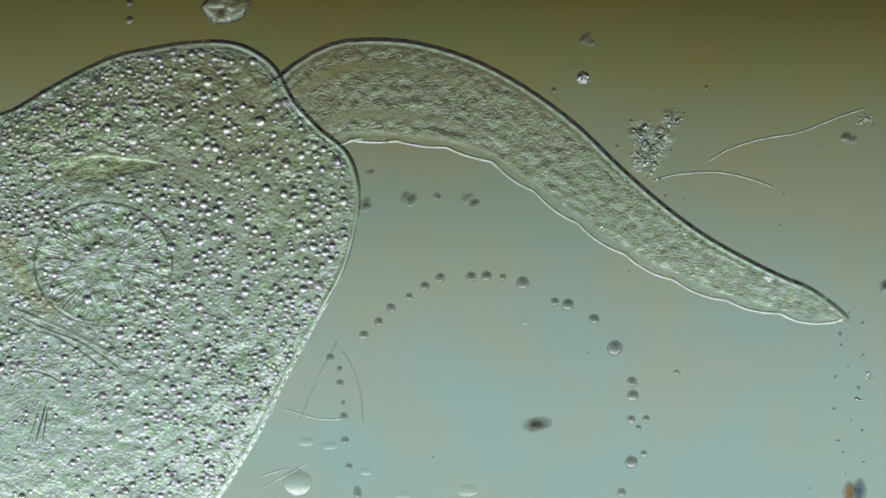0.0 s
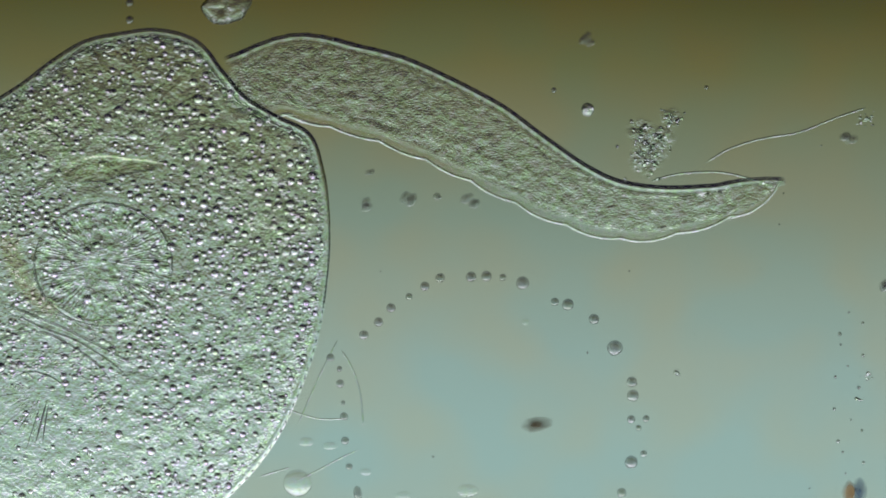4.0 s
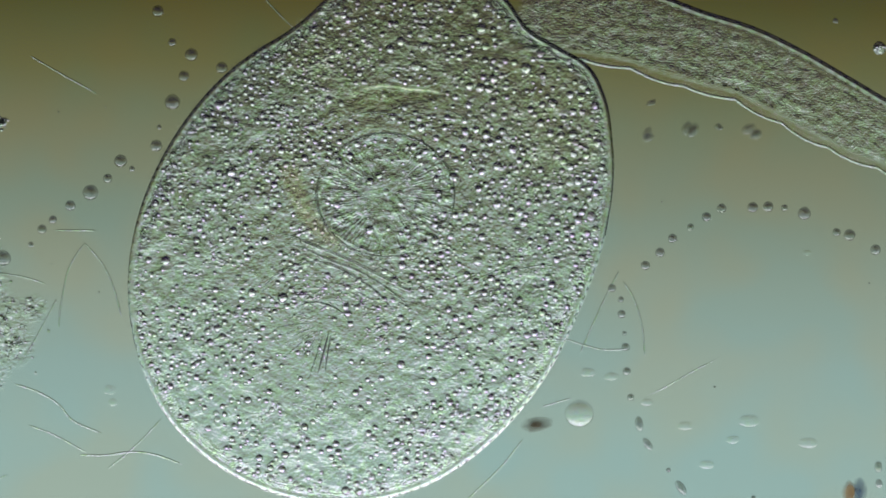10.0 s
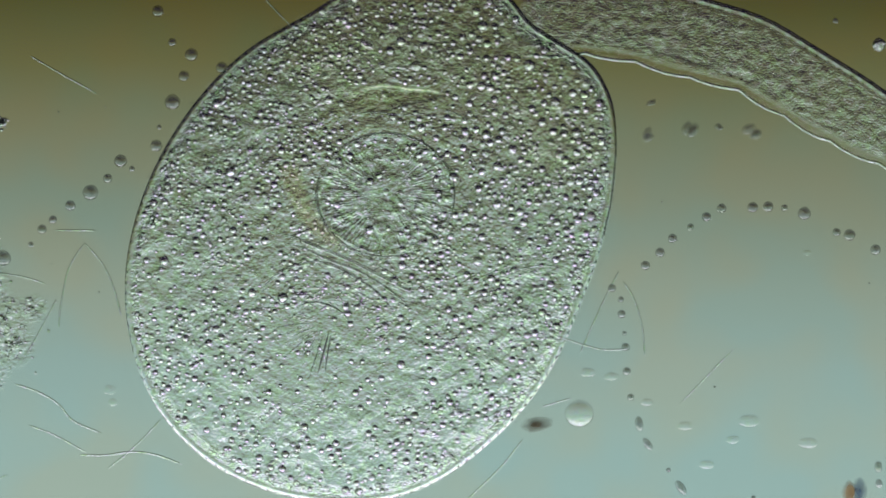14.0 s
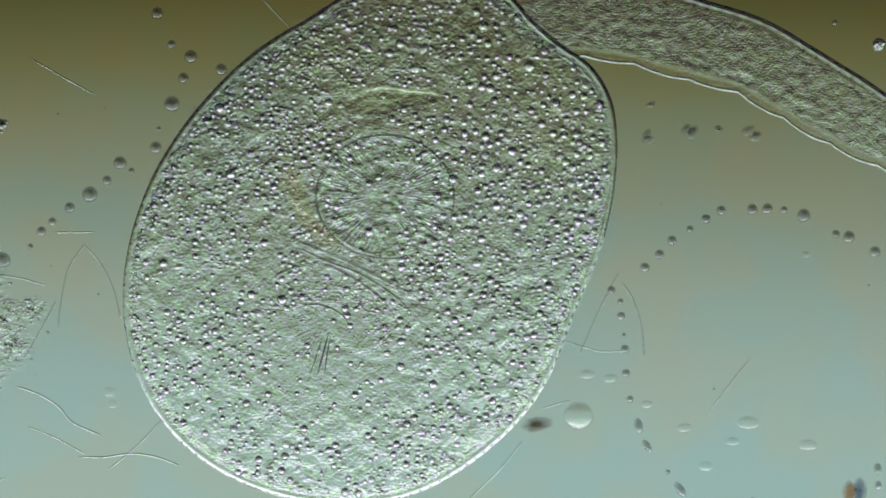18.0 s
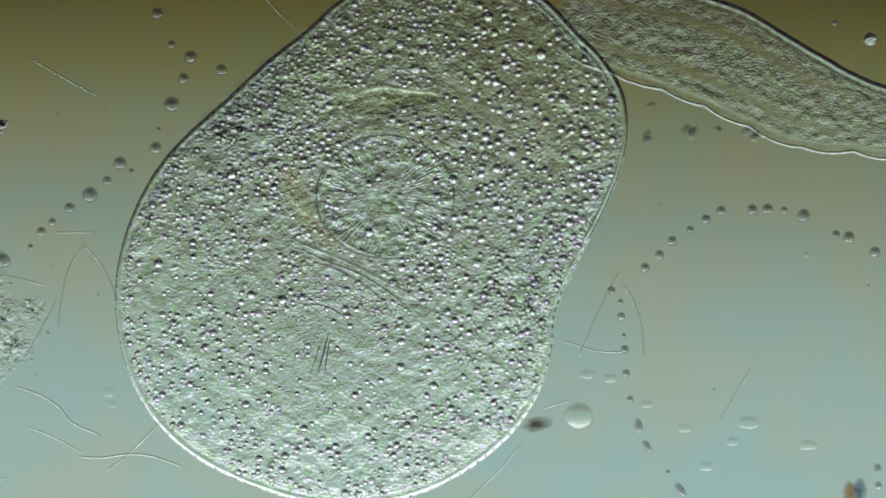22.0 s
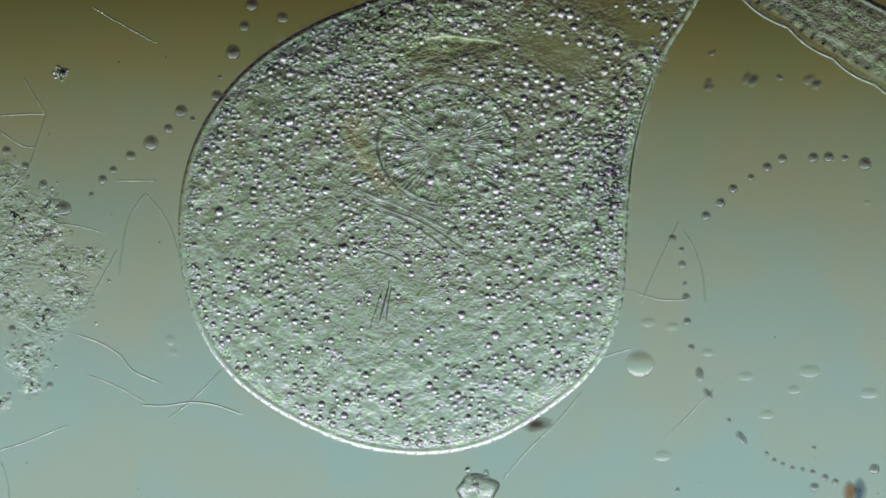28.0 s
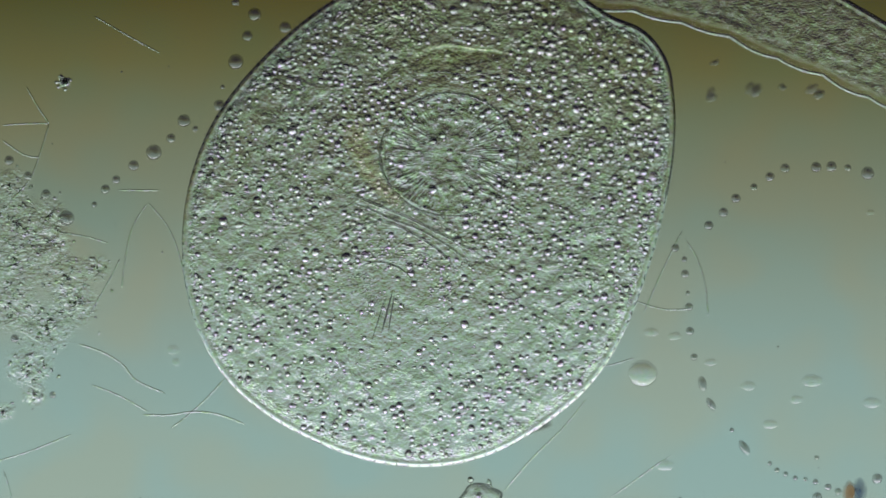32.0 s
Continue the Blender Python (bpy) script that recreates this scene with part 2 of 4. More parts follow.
def slab(name, x, y, z0, z1, material, bevel=0.02):
    bm = bmesh.new()
    bmesh.ops.create_cube(bm, size=1.0, matrix=Matrix.Translation((0, 0, (z0 + z1) / 2)) @ Matrix.Diagonal((x, y, z1 - z0, 1)))
    bmesh.ops.bevel(bm, geom=bm.edges[:], offset=bevel, segments=2, affect="EDGES")
    me = bpy.data.meshes.new(name)
    bm.to_mesh(me)
    bm.free()
    me.materials.append(material)
    return me


# ---- the slide and the lamp plate ----
slide = tagged(new("glass_slide", slab("glass_slide", 30.0, 20.0, -0.25, 0.0, M_GLASS)), "clear glass microscope slide under a film of water", "slide", kind="structure")
lamp_plate = tagged(new("lamp_plate", slab("lamp_plate", 60.0, 60.0, LAMP_Z - 0.2, LAMP_Z, M_LAMP)), "glowing plate below the slide, lamp light painted green-grey fading to brown", "lamp", kind="structure")

RIM = {
    0: (420, 457, 490, 525, 540, 516, 513, 543, 537, 504, 470, 446, 416, 392, 374, 363, 399, 392, 392, 393, 396, 403, 409, 415, 420, 431, 441, 449, 458, 466, 471, 484, 484, 484, 481, 476, 469, 460, 448, 440, 431, 399, 390, 379, 373, 373, 380, 394),
    1: (402, 434, 475, 518, 559, 545, 534, 556, 548, 505, 464, 443, 419, 389, 370, 358, 400, 392, 391, 392, 396, 402, 409, 414, 421, 432, 441, 448, 457, 465, 471, 484, 484, 484, 481, 476, 469, 460, 449, 439, 430, 406, 400, 389, 380, 376, 376, 384),
    2: (410, 428, 454, 484, 521, 529, 502, 507, 530, 525, 485, 459, 434, 406, 383, 372, 400, 391, 391, 392, 396, 402, 409, 414, 421, 432, 442, 448, 457, 465, 472, 484, 484, 484, 481, 476, 469, 460, 449, 439, 429, 413, 402, 393, 387, 386, 390, 399),
    4.5: (419, 429, 444, 462, 482, 502, 472, 460, 474, 509, 506, 485, 470, 437, 408, 395, 392, 390, 390, 390, 395, 400, 408, 413, 420, 431, 441, 445, 453, 462, 471, 484, 484, 484, 481, 476, 469, 460, 449, 438, 425, 419, 416, 414, 409, 407, 408, 412),
    5: (419, 429, 444, 462, 482, 502, 472, 460, 474, 509, 506, 485, 470, 437, 408, 395, 392, 390, 390, 390, 395, 400, 408, 413, 420, 431, 441, 445, 453, 462, 471, 484, 484, 484, 481, 476, 469, 460, 449, 438, 425, 419, 416, 414, 409, 407, 408, 412),
    7: (422, 434, 446, 460, 480, 494, 467, 456, 474, 506, 501, 480, 466, 439, 414, 396, 389, 387, 387, 388, 390, 394, 401, 409, 417, 428, 438, 447, 457, 465, 467, 482, 484, 484, 481, 476, 469, 460, 450, 438, 424, 419, 415, 410, 405, 405, 410, 415),
    10: (417, 431, 448, 464, 484, 494, 470, 457, 484, 505, 501, 480, 462, 433, 396, 381, 377, 377, 375, 375, 378, 383, 390, 400, 410, 423, 435, 447, 459, 470, 480, 482, 484, 484, 481, 476, 469, 460, 450, 437, 424, 412, 404, 398, 393, 393, 397, 405),
    14: (415, 431, 450, 473, 494, 499, 480, 468, 491, 508, 501, 478, 451, 421, 400, 392, 388, 385, 380, 380, 382, 386, 394, 402, 414, 428, 441, 453, 466, 477, 484, 486, 486, 483, 477, 474, 469, 463, 452, 436, 422, 413, 407, 399, 394, 392, 394, 403),
    18: (416, 433, 453, 475, 496, 499, 480, 478, 497, 510, 500, 476, 449, 418, 396, 387, 380, 375, 371, 372, 376, 382, 392, 401, 414, 429, 444, 458, 470, 481, 487, 488, 485, 483, 477, 474, 469, 463, 454, 440, 428, 421, 413, 403, 393, 387, 390, 401),
    20: (418, 439, 461, 481, 500, 499, 481, 500, 512, 513, 499, 472, 445, 412, 388, 375, 362, 352, 349, 352, 361, 374, 386, 399, 413, 432, 451, 468, 480, 489, 495, 491, 483, 482, 476, 474, 470, 463, 458, 449, 443, 439, 428, 411, 392, 376, 380, 397),
    22: (389, 420, 460, 497, 521, 523, 516, 525, 527, 515, 497, 469, 447, 414, 380, 364, 354, 344, 342, 349, 363, 379, 394, 409, 426, 444, 459, 472, 483, 492, 495, 491, 482, 478, 478, 476, 471, 463, 458, 446, 436, 429, 414, 397, 377, 355, 355, 368),
    24: (368, 400, 445, 491, 533, 533, 548, 549, 540, 517, 484, 446, 413, 377, 350, 338, 332, 334, 341, 353, 370, 389, 406, 420, 433, 446, 457, 469, 479, 486, 488, 484, 476, 473, 476, 475, 472, 466, 462, 448, 441, 443, 430, 412, 390, 370, 358, 355),
    25: (356, 380, 420, 477, 533, 561, 564, 561, 546, 518, 477, 435, 396, 370, 346, 334, 331, 337, 347, 361, 376, 394, 411, 424, 436, 447, 458, 469, 481, 488, 489, 486, 478, 474, 474, 474, 472, 468, 461, 450, 440, 441, 430, 410, 388, 368, 354, 349),
    28: (354, 361, 381, 417, 472, 633, 648, 609, 550, 496, 444, 403, 368, 354, 338, 338, 342, 348, 358, 371, 384, 397, 411, 422, 432, 441, 452, 462, 473, 481, 484, 478, 473, 474, 476, 474, 473, 470, 465, 454, 442, 442, 434, 417, 395, 376, 361, 354),
    29: (368, 376, 392, 418, 463, 582, 617, 583, 537, 495, 452, 414, 381, 364, 347, 338, 339, 345, 356, 370, 382, 397, 410, 423, 432, 442, 453, 463, 474, 482, 485, 478, 473, 475, 477, 475, 473, 470, 465, 453, 442, 442, 433, 416, 398, 383, 372, 367),
    30: (396, 407, 419, 437, 485, 549, 555, 497, 493, 493, 478, 452, 422, 399, 378, 365, 365, 367, 369, 373, 381, 393, 405, 417, 430, 440, 452, 463, 474, 482, 485, 478, 473, 475, 477, 475, 473, 470, 465, 453, 442, 441, 433, 418, 403, 393, 390, 390),
    31: (411, 423, 439, 460, 484, 498, 465, 454, 471, 492, 491, 471, 443, 417, 392, 379, 376, 377, 377, 380, 387, 397, 407, 418, 428, 440, 451, 463, 474, 482, 485, 478, 473, 475, 477, 475, 473, 470, 465, 453, 442, 441, 431, 420, 408, 398, 397, 402),
    32: (414, 428, 444, 462, 481, 478, 445, 437, 463, 492, 496, 479, 452, 423, 398, 385, 379, 377, 376, 380, 388, 398, 408, 418, 428, 439, 452, 463, 473, 482, 486, 481, 477, 477, 479, 480, 478, 474, 466, 454, 443, 440, 430, 418, 409, 404, 403, 406),
}
TAIL = {
    0: ((1020, 82), (1109, 42), (1208, 41), (1304, 61), (1394, 99), (1476, 157), (1552, 221), (1632, 282), (1717, 335), (1808, 377), (1902, 410), (1996, 443)),
    0.5: ((1018, 74), (1109, 32), (1209, 35), (1306, 56), (1395, 101), (1477, 158), (1552, 225), (1628, 289), (1712, 344), (1796, 400), (1880, 454), (1966, 505)),
    1: ((1021, 49), (1116, 18), (1215, 21), (1313, 44), (1403, 86), (1480, 151), (1548, 224), (1623, 289), (1707, 342), (1794, 391), (1888, 421), (1986, 441)),
    1.5: ((991, 38), (1096, 17), (1204, 24), (1306, 56), (1402, 106), (1486, 173), (1568, 244), (1654, 309), (1749, 359), (1854, 383), (1961, 376), (2068, 359)),
    2: ((962, 44), (1073, 16), (1185, 30), (1293, 65), (1398, 109), (1493, 172), (1589, 233), (1686, 292), (1788, 340), (1893, 380), (2004, 397), (2118, 393)),
    2.5: ((941, 34), (1052, 10), (1164, 29), (1272, 66), (1376, 113), (1475, 169), (1573, 228), (1676, 277), (1785, 310), (1897, 327), (2010, 318), (2118, 282)),
    4.5: ((916, 35), (1003, 16), (1091, 31), (1177, 53), (1260, 87), (1340, 127), (1416, 173), (1494, 219), (1578, 247), (1667, 247), (1755, 230), (1838, 197)),
    5: ((905, 61), (996, 25), (1092, 33), (1185, 60), (1277, 92), (1364, 134), (1448, 181), (1534, 228), (1628, 250), (1725, 257), (1821, 245), (1916, 223)),
    7: ((914, 60), (1007, 34), (1102, 49), (1195, 73), (1286, 105), (1374, 146), (1462, 188), (1547, 237), (1635, 280), (1726, 315), (1822, 338), (1918, 353)),
    10: ((938, 48), (1035, 43), (1130, 57), (1220, 88), (1313, 115), (1401, 158), (1486, 205), (1574, 249), (1662, 291), (1753, 328), (1846, 360), (1940, 385)),
    14: ((941, 44), (1038, 32), (1135, 43), (1229, 70), (1323, 97), (1409, 145), (1493, 194), (1578, 242), (1666, 285), (1755, 325), (1847, 357), (1941, 383)),
    18: ((941, 44), (1038, 32), (1135, 43), (1229, 70), (1323, 97), (1409, 145), (1493, 194), (1578, 242), (1666, 285), (1755, 325), (1847, 357), (1941, 383)),
    20: ((990, 36), (1079, 44), (1170, 63), (1257, 92), (1339, 134), (1421, 174), (1506, 208), (1592, 236), (1679, 266), (1766, 293), (1854, 322), (1941, 349)),
    22: ((1022, 28), (1108, 50), (1194, 71), (1277, 100), (1355, 141), (1435, 180), (1520, 204), (1604, 225), (1689, 249), (1774, 272), (1858, 299), (1941, 327)),
    24: ((1055, 23), (1139, 42), (1220, 69), (1296, 110), (1372, 146), (1450, 181), (1531, 209), (1612, 235), (1694, 260), (1774, 287), (1855, 316), (1936, 343)),
    25: ((1073, 14), (1157, 30), (1234, 68), (1308, 108), (1382, 146), (1456, 189), (1537, 214), (1615, 241), (1696, 267), (1775, 295), (1853, 324), (1933, 351)),
    28: ((1096, -70), (1166, -14), (1236, 41), (1308, 90), (1384, 136), (1461, 179), (1539, 221), (1618, 261), (1697, 300), (1778, 336), (1859, 370), (1943, 398)),
    29: ((1086, -60), (1159, -10), (1230, 45), (1303, 95), (1377, 143), (1456, 184), (1537, 222), (1617, 260), (1695, 301), (1776, 339), (1858, 375), (1942, 403)),
    30: ((1021, -37), (1102, -11), (1178, 27), (1249, 73), (1322, 118), (1395, 163), (1473, 200), (1548, 241), (1626, 275), (1705, 311), (1783, 344), (1862, 378)),
    31: ((980, -5), (1067, 4), (1153, 26), (1227, 76), (1306, 113), (1382, 155), (1461, 196), (1539, 236), (1619, 270), (1700, 305), (1781, 339), (1862, 373)),
    32: ((926, 25), (1018, 24), (1109, 41), (1197, 66), (1282, 104), (1364, 142), (1445, 185), (1529, 225), (1611, 265), (1695, 302), (1781, 335), (1868, 366)),
}
TAIL_HALF = {
    0: (72, 89, 90, 83, 73, 71, 64, 57, 49, 41, 30, 3),
    0.5: (60, 72, 76, 77, 74, 71, 63, 56, 50, 41, 29, 3),
    1: (67, 82, 81, 79, 70, 69, 69, 62, 49, 42, 28, 3),
    1.5: (60, 72, 76, 77, 74, 71, 63, 56, 50, 41, 29, 3),
    2: (60, 72, 74, 70, 63, 62, 56, 54, 43, 35, 31, 3),
    2.5: (60, 72, 76, 77, 74, 71, 63, 56, 50, 41, 29, 3),
    4.5: (60, 72, 76, 77, 74, 71, 63, 56, 50, 41, 29, 3),
    5: (57, 69, 72, 74, 72, 71, 68, 64, 57, 55, 38, 4),
    7: (58, 70, 73, 72, 70, 67, 64, 57, 50, 41, 29, 3),
    10: (57, 67, 70, 69, 66, 66, 64, 57, 50, 41, 30, 3),
    14: (57, 68, 71, 71, 68, 67, 65, 57, 50, 41, 30, 3),
    18: (57, 68, 71, 71, 68, 67, 65, 57, 50, 41, 30, 3),
    20: (67, 83, 89, 92, 91, 83, 66, 58, 51, 42, 30, 3),
    22: (68, 84, 90, 93, 88, 83, 65, 58, 51, 41, 30, 3),
    24: (67, 82, 88, 91, 92, 84, 63, 56, 50, 41, 29, 3),
    25: (64, 78, 83, 85, 84, 78, 60, 53, 47, 39, 28, 3),
    28: (49, 57, 58, 55, 61, 65, 67, 59, 52, 42, 30, 3),
    29: (52, 61, 63, 61, 69, 68, 66, 58, 51, 42, 30, 3),
    30: (57, 68, 71, 70, 67, 70, 65, 57, 51, 41, 30, 3),
    31: (55, 65, 67, 66, 63, 62, 58, 54, 47, 39, 28, 3),
    32: (60, 72, 76, 76, 77, 69, 66, 58, 51, 42, 30, 3),
}


def ring(values, a):
    """A value round the body at the angle a, eased between the equal steps of a profile."""
    n = len(values)
    f = (a / (2 * math.pi)) % 1.0 * n
    i, u = int(f) % n, f - int(f)
    p0, p1, p2, p3 = (values[(i + k - 1) % n] for k in range(4))
    return p1 + 0.5 * u * (p2 - p0 + u * (2 * p0 - 5 * p1 + 4 * p2 - p3 + u * (3 * (p1 - p2) + p3 - p0)))


def softened(values):
    """Evens out a profile, more so on the side away from the tail."""
    n = len(values)
    for _ in range(2):
        values = [values[i] + (0.2 if 15 < i < 45 else 0.06) * (values[i - 1] + values[(i + 1) % n] - 2 * values[i]) for i in range(n)]
    return [v + 3.0 * math.sin(2 * math.pi * i / n) for i, v in enumerate(values)]


RIM_SOFT = {t: softened(v) for t, v in RIM.items()}
REST = RIM_SOFT[10]
CX, CY = 650, 420


def in_body(a, rho, t):
    """Where the matter at the angle a and the share rho of the radius lies at the time t: the rim moves, the middle rests."""
    r0 = ring(REST, a)
    r = rho * (r0 + smoothstep(0.35, 1.0, rho) * (ring(RIM_SOFT[t], a) - r0))
    return CX + r * math.cos(a), CY - r * math.sin(a)


def height(rho):
    return 0.03 + 0.04 * (1 - min(1.0, rho) ** 10)


larva = tagged(new("fluke_larva"), "translucent grey-green fluke larva with granular oval body and long tail", "larva")
KEYED = []


def carry(ob, rows):
    ob.matrix_basis = rows[0][1]
    KEYED.append((ob, rows))


def body_rows(a, rho, z, turn=True, step=0.02):
    rows = []
    for t in RIM_SOFT:
        x, y = in_body(a, rho, t)
        x1, y1 = in_body(a + step, rho, t)
        x0, y0 = in_body(a - step, rho, t)
        ang = math.degrees(math.atan2(-(y1 - y0), x1 - x0)) if turn else 0
        p = plan(x, y, z)
        rows.append((t, pose(p.x, p.y, p.z, 0, 0, ang)))
    return rows


def wrinkle(p, k=1.0):
    return k * (0.005 * noise.noise(p * 6) + 0.007 * noise.noise(p * 15) + 0.0068 * noise.noise(p * 33))


def lumps(x, y):
    """How lumpy the body matter is at a place: smooth round the mouth, rough towards the sides."""
    return 1.0 + 0.5 * smoothstep(70, 240, math.hypot(x - 575, y - 640))


# the resting middle of the body
def body_core():
    na, nr, vs, fs, th = 260, 110, [], [], []
    for j in range(nr + 1):
        rho = 0.80 * j / nr
        for i in range(na):
            a = 2 * math.pi * i / na
            x, y = in_body(a, rho, 10)
            p = plan(x, y)
            p.z = height(rho) + wrinkle(p, lumps(x, y))
            vs.append(p)
            th.append(1 - smoothstep(0.55, 0.80, rho))
    for j in range(nr):
        for i in range(na):
            fs.append((j * na + i, (j + 1) * na + i, (j + 1) * na + (i + 1) % na, j * na + (i + 1) % na))
    return part("body_core", mesh_from("body_core", vs, fs, M_CORE, th), larva, label="mottled grey-green granular cytoplasm")


body_core()


def lobe(size, deep, seed, slope, material=None):
    """A soft patch of body matter that thins out to its edge."""
    n, k, vs, fs, th = 26, 11, [], [], []
    for j in range(k + 1):
        s = j / k
        for i in range(n):
            a = 2 * math.pi * i / n
            p = Vector((size * s * math.cos(a), deep * s * math.sin(a), 0))
            p.z = wrinkle(p + Vector((seed * 1.7, seed * 0.9, 0)), 1.55) - 0.01 * s * s + slope * p.y
            vs.append(p)
            th.append(1 - smoothstep(0.45, 1.0, s))
    for j in range(k):
        for i in range(n):
            fs.append((j * n + i, (j + 1) * n + i, (j + 1) * n + (i + 1) % n, j * n + (i + 1) % n))
    return mesh_from("body_lobe", vs, fs, material or M_CYTO, th)


for ringno, (rho, count, size, deep) in enumerate(((0.93, 48, 46, 40), (0.83, 40, 60, 58), (0.71, 34, 72, 66))):
    for i in range(count):
        a = 2 * math.pi * (i + 0.5 * (ringno % 2)) / count
        ob = part("body_lobe", lobe(size * PX, deep * PX, i + 100 * ringno, 0.05 * rho ** 9 / (ring(REST, a) * PX), M_NECK if 0.35 < a < 2.0 else M_CYTO), larva)
        carry(ob, body_rows(a, rho, height(rho) + 0.003 * ((i * 7) % 5) + 0.002 * ringno))


SKIN = ((4.8, -1.0), (4.0, 0), (2.0, 2.7), (-0.4, 4.9), (-2.2, 5.8), (-3.6, 5.4), (-6.4, 3.2), (-10, 2.7))


# the skin round the body: short curved pieces that overlap
def rim_piece(seed):
    half, bend = 13, 430.0
    outer = [Vector((u * PX, u * u / (2 * bend) * PX, 0.004 * noise.noise(Vector((u * 0.06, seed * 2.3, 0))))) for u in np.linspace(-half, half, 9)]
    inner = [Vector((u * PX, (u * u / (2 * bend) + 13 + 1.5 * noise.noise(Vector((u * 0.08, seed, 4)))) * PX, 0.012)) for u in np.linspace(-half, half, 9)]
    return outer, inner


def rim_mesh(seed):
    outer, inner = rim_piece(seed)
    a, b = sweep(outer, SKIN, 0.68), sweep(inner, ((1.6, 0), (0.6, 1.4), (-0.6, 1.4), (-1.6, 0)), 0.68)
    vs, fs = joined([a[:2], b[:2]])
    return mesh_from("skin_piece", vs, fs, M_RIM, a[2] + b[2])


def bead_mesh(seed):
    """The finely beaded band of skin inside the edge."""
    n, m, vs, fs, th = 10, 8, [], [], []
    for i in range(n + 1):
        u = -20 + 40 * i / n
        for j in range(m + 1):
            v = j / m
            p = Vector((u * PX, (u * u / 860.0 + 5 + 24 * v) * PX, 0.014 + 0.006 * v))
            p.z += 0.5 * wrinkle(p + Vector((seed * 2.1, seed * 0.7, 0)))
            vs.append(p)
            th.append((1 - smoothstep(0.5, 1.0, abs(u) / 20)) * smoothstep(0.0, 0.12, v) * (1 - smoothstep(0.55, 1.0, v)))
    for i in range(n):
        for j in range(m):
            a = i * (m + 1) + j
            fs.append((a, a + m + 1, a + m + 2, a + 1))
    return mesh_from("beaded_band", vs, fs, M_BEADS, th)


rim_meshes = [rim_mesh(s) for s in range(7)]
bead_meshes = [bead_mesh(s) for s in range(5)]
for i in range(150):
    a = 2 * math.pi * i / 150
    piece = part("skin_piece", rim_meshes[i % 7], larva)
    part("beaded_band", bead_meshes[i % 5], piece)
    carry(piece, body_rows(a, 0.997, 0.035, step=0.04))
# more of them beside the tail, where the edge stretches most
for i in range(27):
    carry(part("skin_piece", rim_meshes[i % 7], larva), body_rows(2 * math.pi * (i + 0.5) / 150, 0.997, 0.034, step=0.04))

# granules in the body matter
rng = random.Random(5)
grains = []


def crowd(x, y):
    """How thickly granules lie at a place."""
    d = 1.0
    d *= 0.12 + 0.88 * smoothstep(60, 150, math.hypot(x - 570, (y - 620) * 0.9))
    s = math.hypot((x - 683) / 122, (y - 345) / 112)
    d *= 0.12 if s < 0.66 else ((1.0 if y < 330 and s < 0.9 else 0.4) if s < 1 else 1.0)
    if 590 < x < 800 and 150 < y < 205:
        d *= 0.1
    if 500 < x < 560 and 300 < y < 400:
        d *= 0.1
    if 480 < x < 760:
        v = y - (410 + 0.00125 * (x - 460) ** 2 + 0.10 * (x - 460))
        d *= 0.05 if -8 < v < 22 else 1.0
    d *= 0.55 if y > 640 else 1.0
    d *= 0.6 if (x > 760 and y < 130) else 1.0
    d *= 1.7 if 1.03 < s < 1.24 and y > 380 else 1.0
    d *= 1.25 if x > 820 and y < 520 else 1.0
    d *= max(0.15, min(1.7, 0.75 + 2.4 * noise.noise(Vector((x * 0.021, y * 0.021, 3.3)))))
    return d


LARGE = ((447, 518, 9), (770, 425, 9), (655, 408, 9), (845, 462, 10), (767, 675, 9), (710, 645, 9), (712, 470, 9), (765, 468, 8), (540, 755, 8), (905, 385, 8), (612, 868, 9), (500, 830, 8), (460, 810, 8), (722, 745, 8), (985, 460, 8), (880, 500, 8), (540, 280, 8), (655, 322, 8), (600, 286, 8), (350, 425, 8))
for x, y, r in LARGE:
    a = math.atan2(CY - y, x - CX) % (2 * math.pi)
    grains.append((a, math.hypot(x - CX, y - CY) / ring(REST, a), x, y, r))
tries = 0
while len(grains) < 2050 and tries < 200000:
    tries += 1
    a, rho = rng.uniform(0, 2 * math.pi), math.sqrt(rng.random()) * 0.975
    x, y = in_body(a, rho, 10)
    if rng.random() > crowd(x, y):
        continue
    r = rng.choice((2.8, 3.3, 3.8, 4.4, 4.9, 5.3, 5.7, 6.2, 6.8)) * rng.uniform(0.9, 1.12)
    r *= 1.3 if x > 800 and y < 430 else 1.08
    if rng.random() < 0.03:
        r *= 1.4
    if any((x - g[2]) ** 2 + (y - g[3]) ** 2 < (0.8 * (r + g[4])) ** 2 for g in grains):
        continue
    grains.append((a, rho, x, y, r))
outer = sorted(grains, key=lambda g: -g[1] - (0.25 if math.cos(g[0] - 0.5) > 0.3 else 0))


FOCUS = (1.0, 0.9, 0.6, 1.0, 0.42, 0.9, 0.75, 1.0)


def grain_ball(r, seg, seed, focus=1.0, lump=False):
    """A granule; lumps are long, flat and soft."""
    vs, fs = ball(r, 1, 1, 0.9, seg, 8, 0.22, seed)
    th = [focus * smoothstep(0.3, 0.7, abs(v.z) / (0.9 * r)) for v in vs]
    if lump:
        m = Matrix.Rotation(0.5 * math.sin(seed * 9.7) + 0.25, 3, "Z") @ Matrix.Diagonal((1.6, 0.95, 0.7))
        vs = [m @ v for v in vs]
    return vs, fs, th


def grain_mesh(seed):
    vs, fs, th = grain_ball(PX, 14, seed, FOCUS[seed])
    return mesh_from("granule", vs, fs, M_GRAN, th)


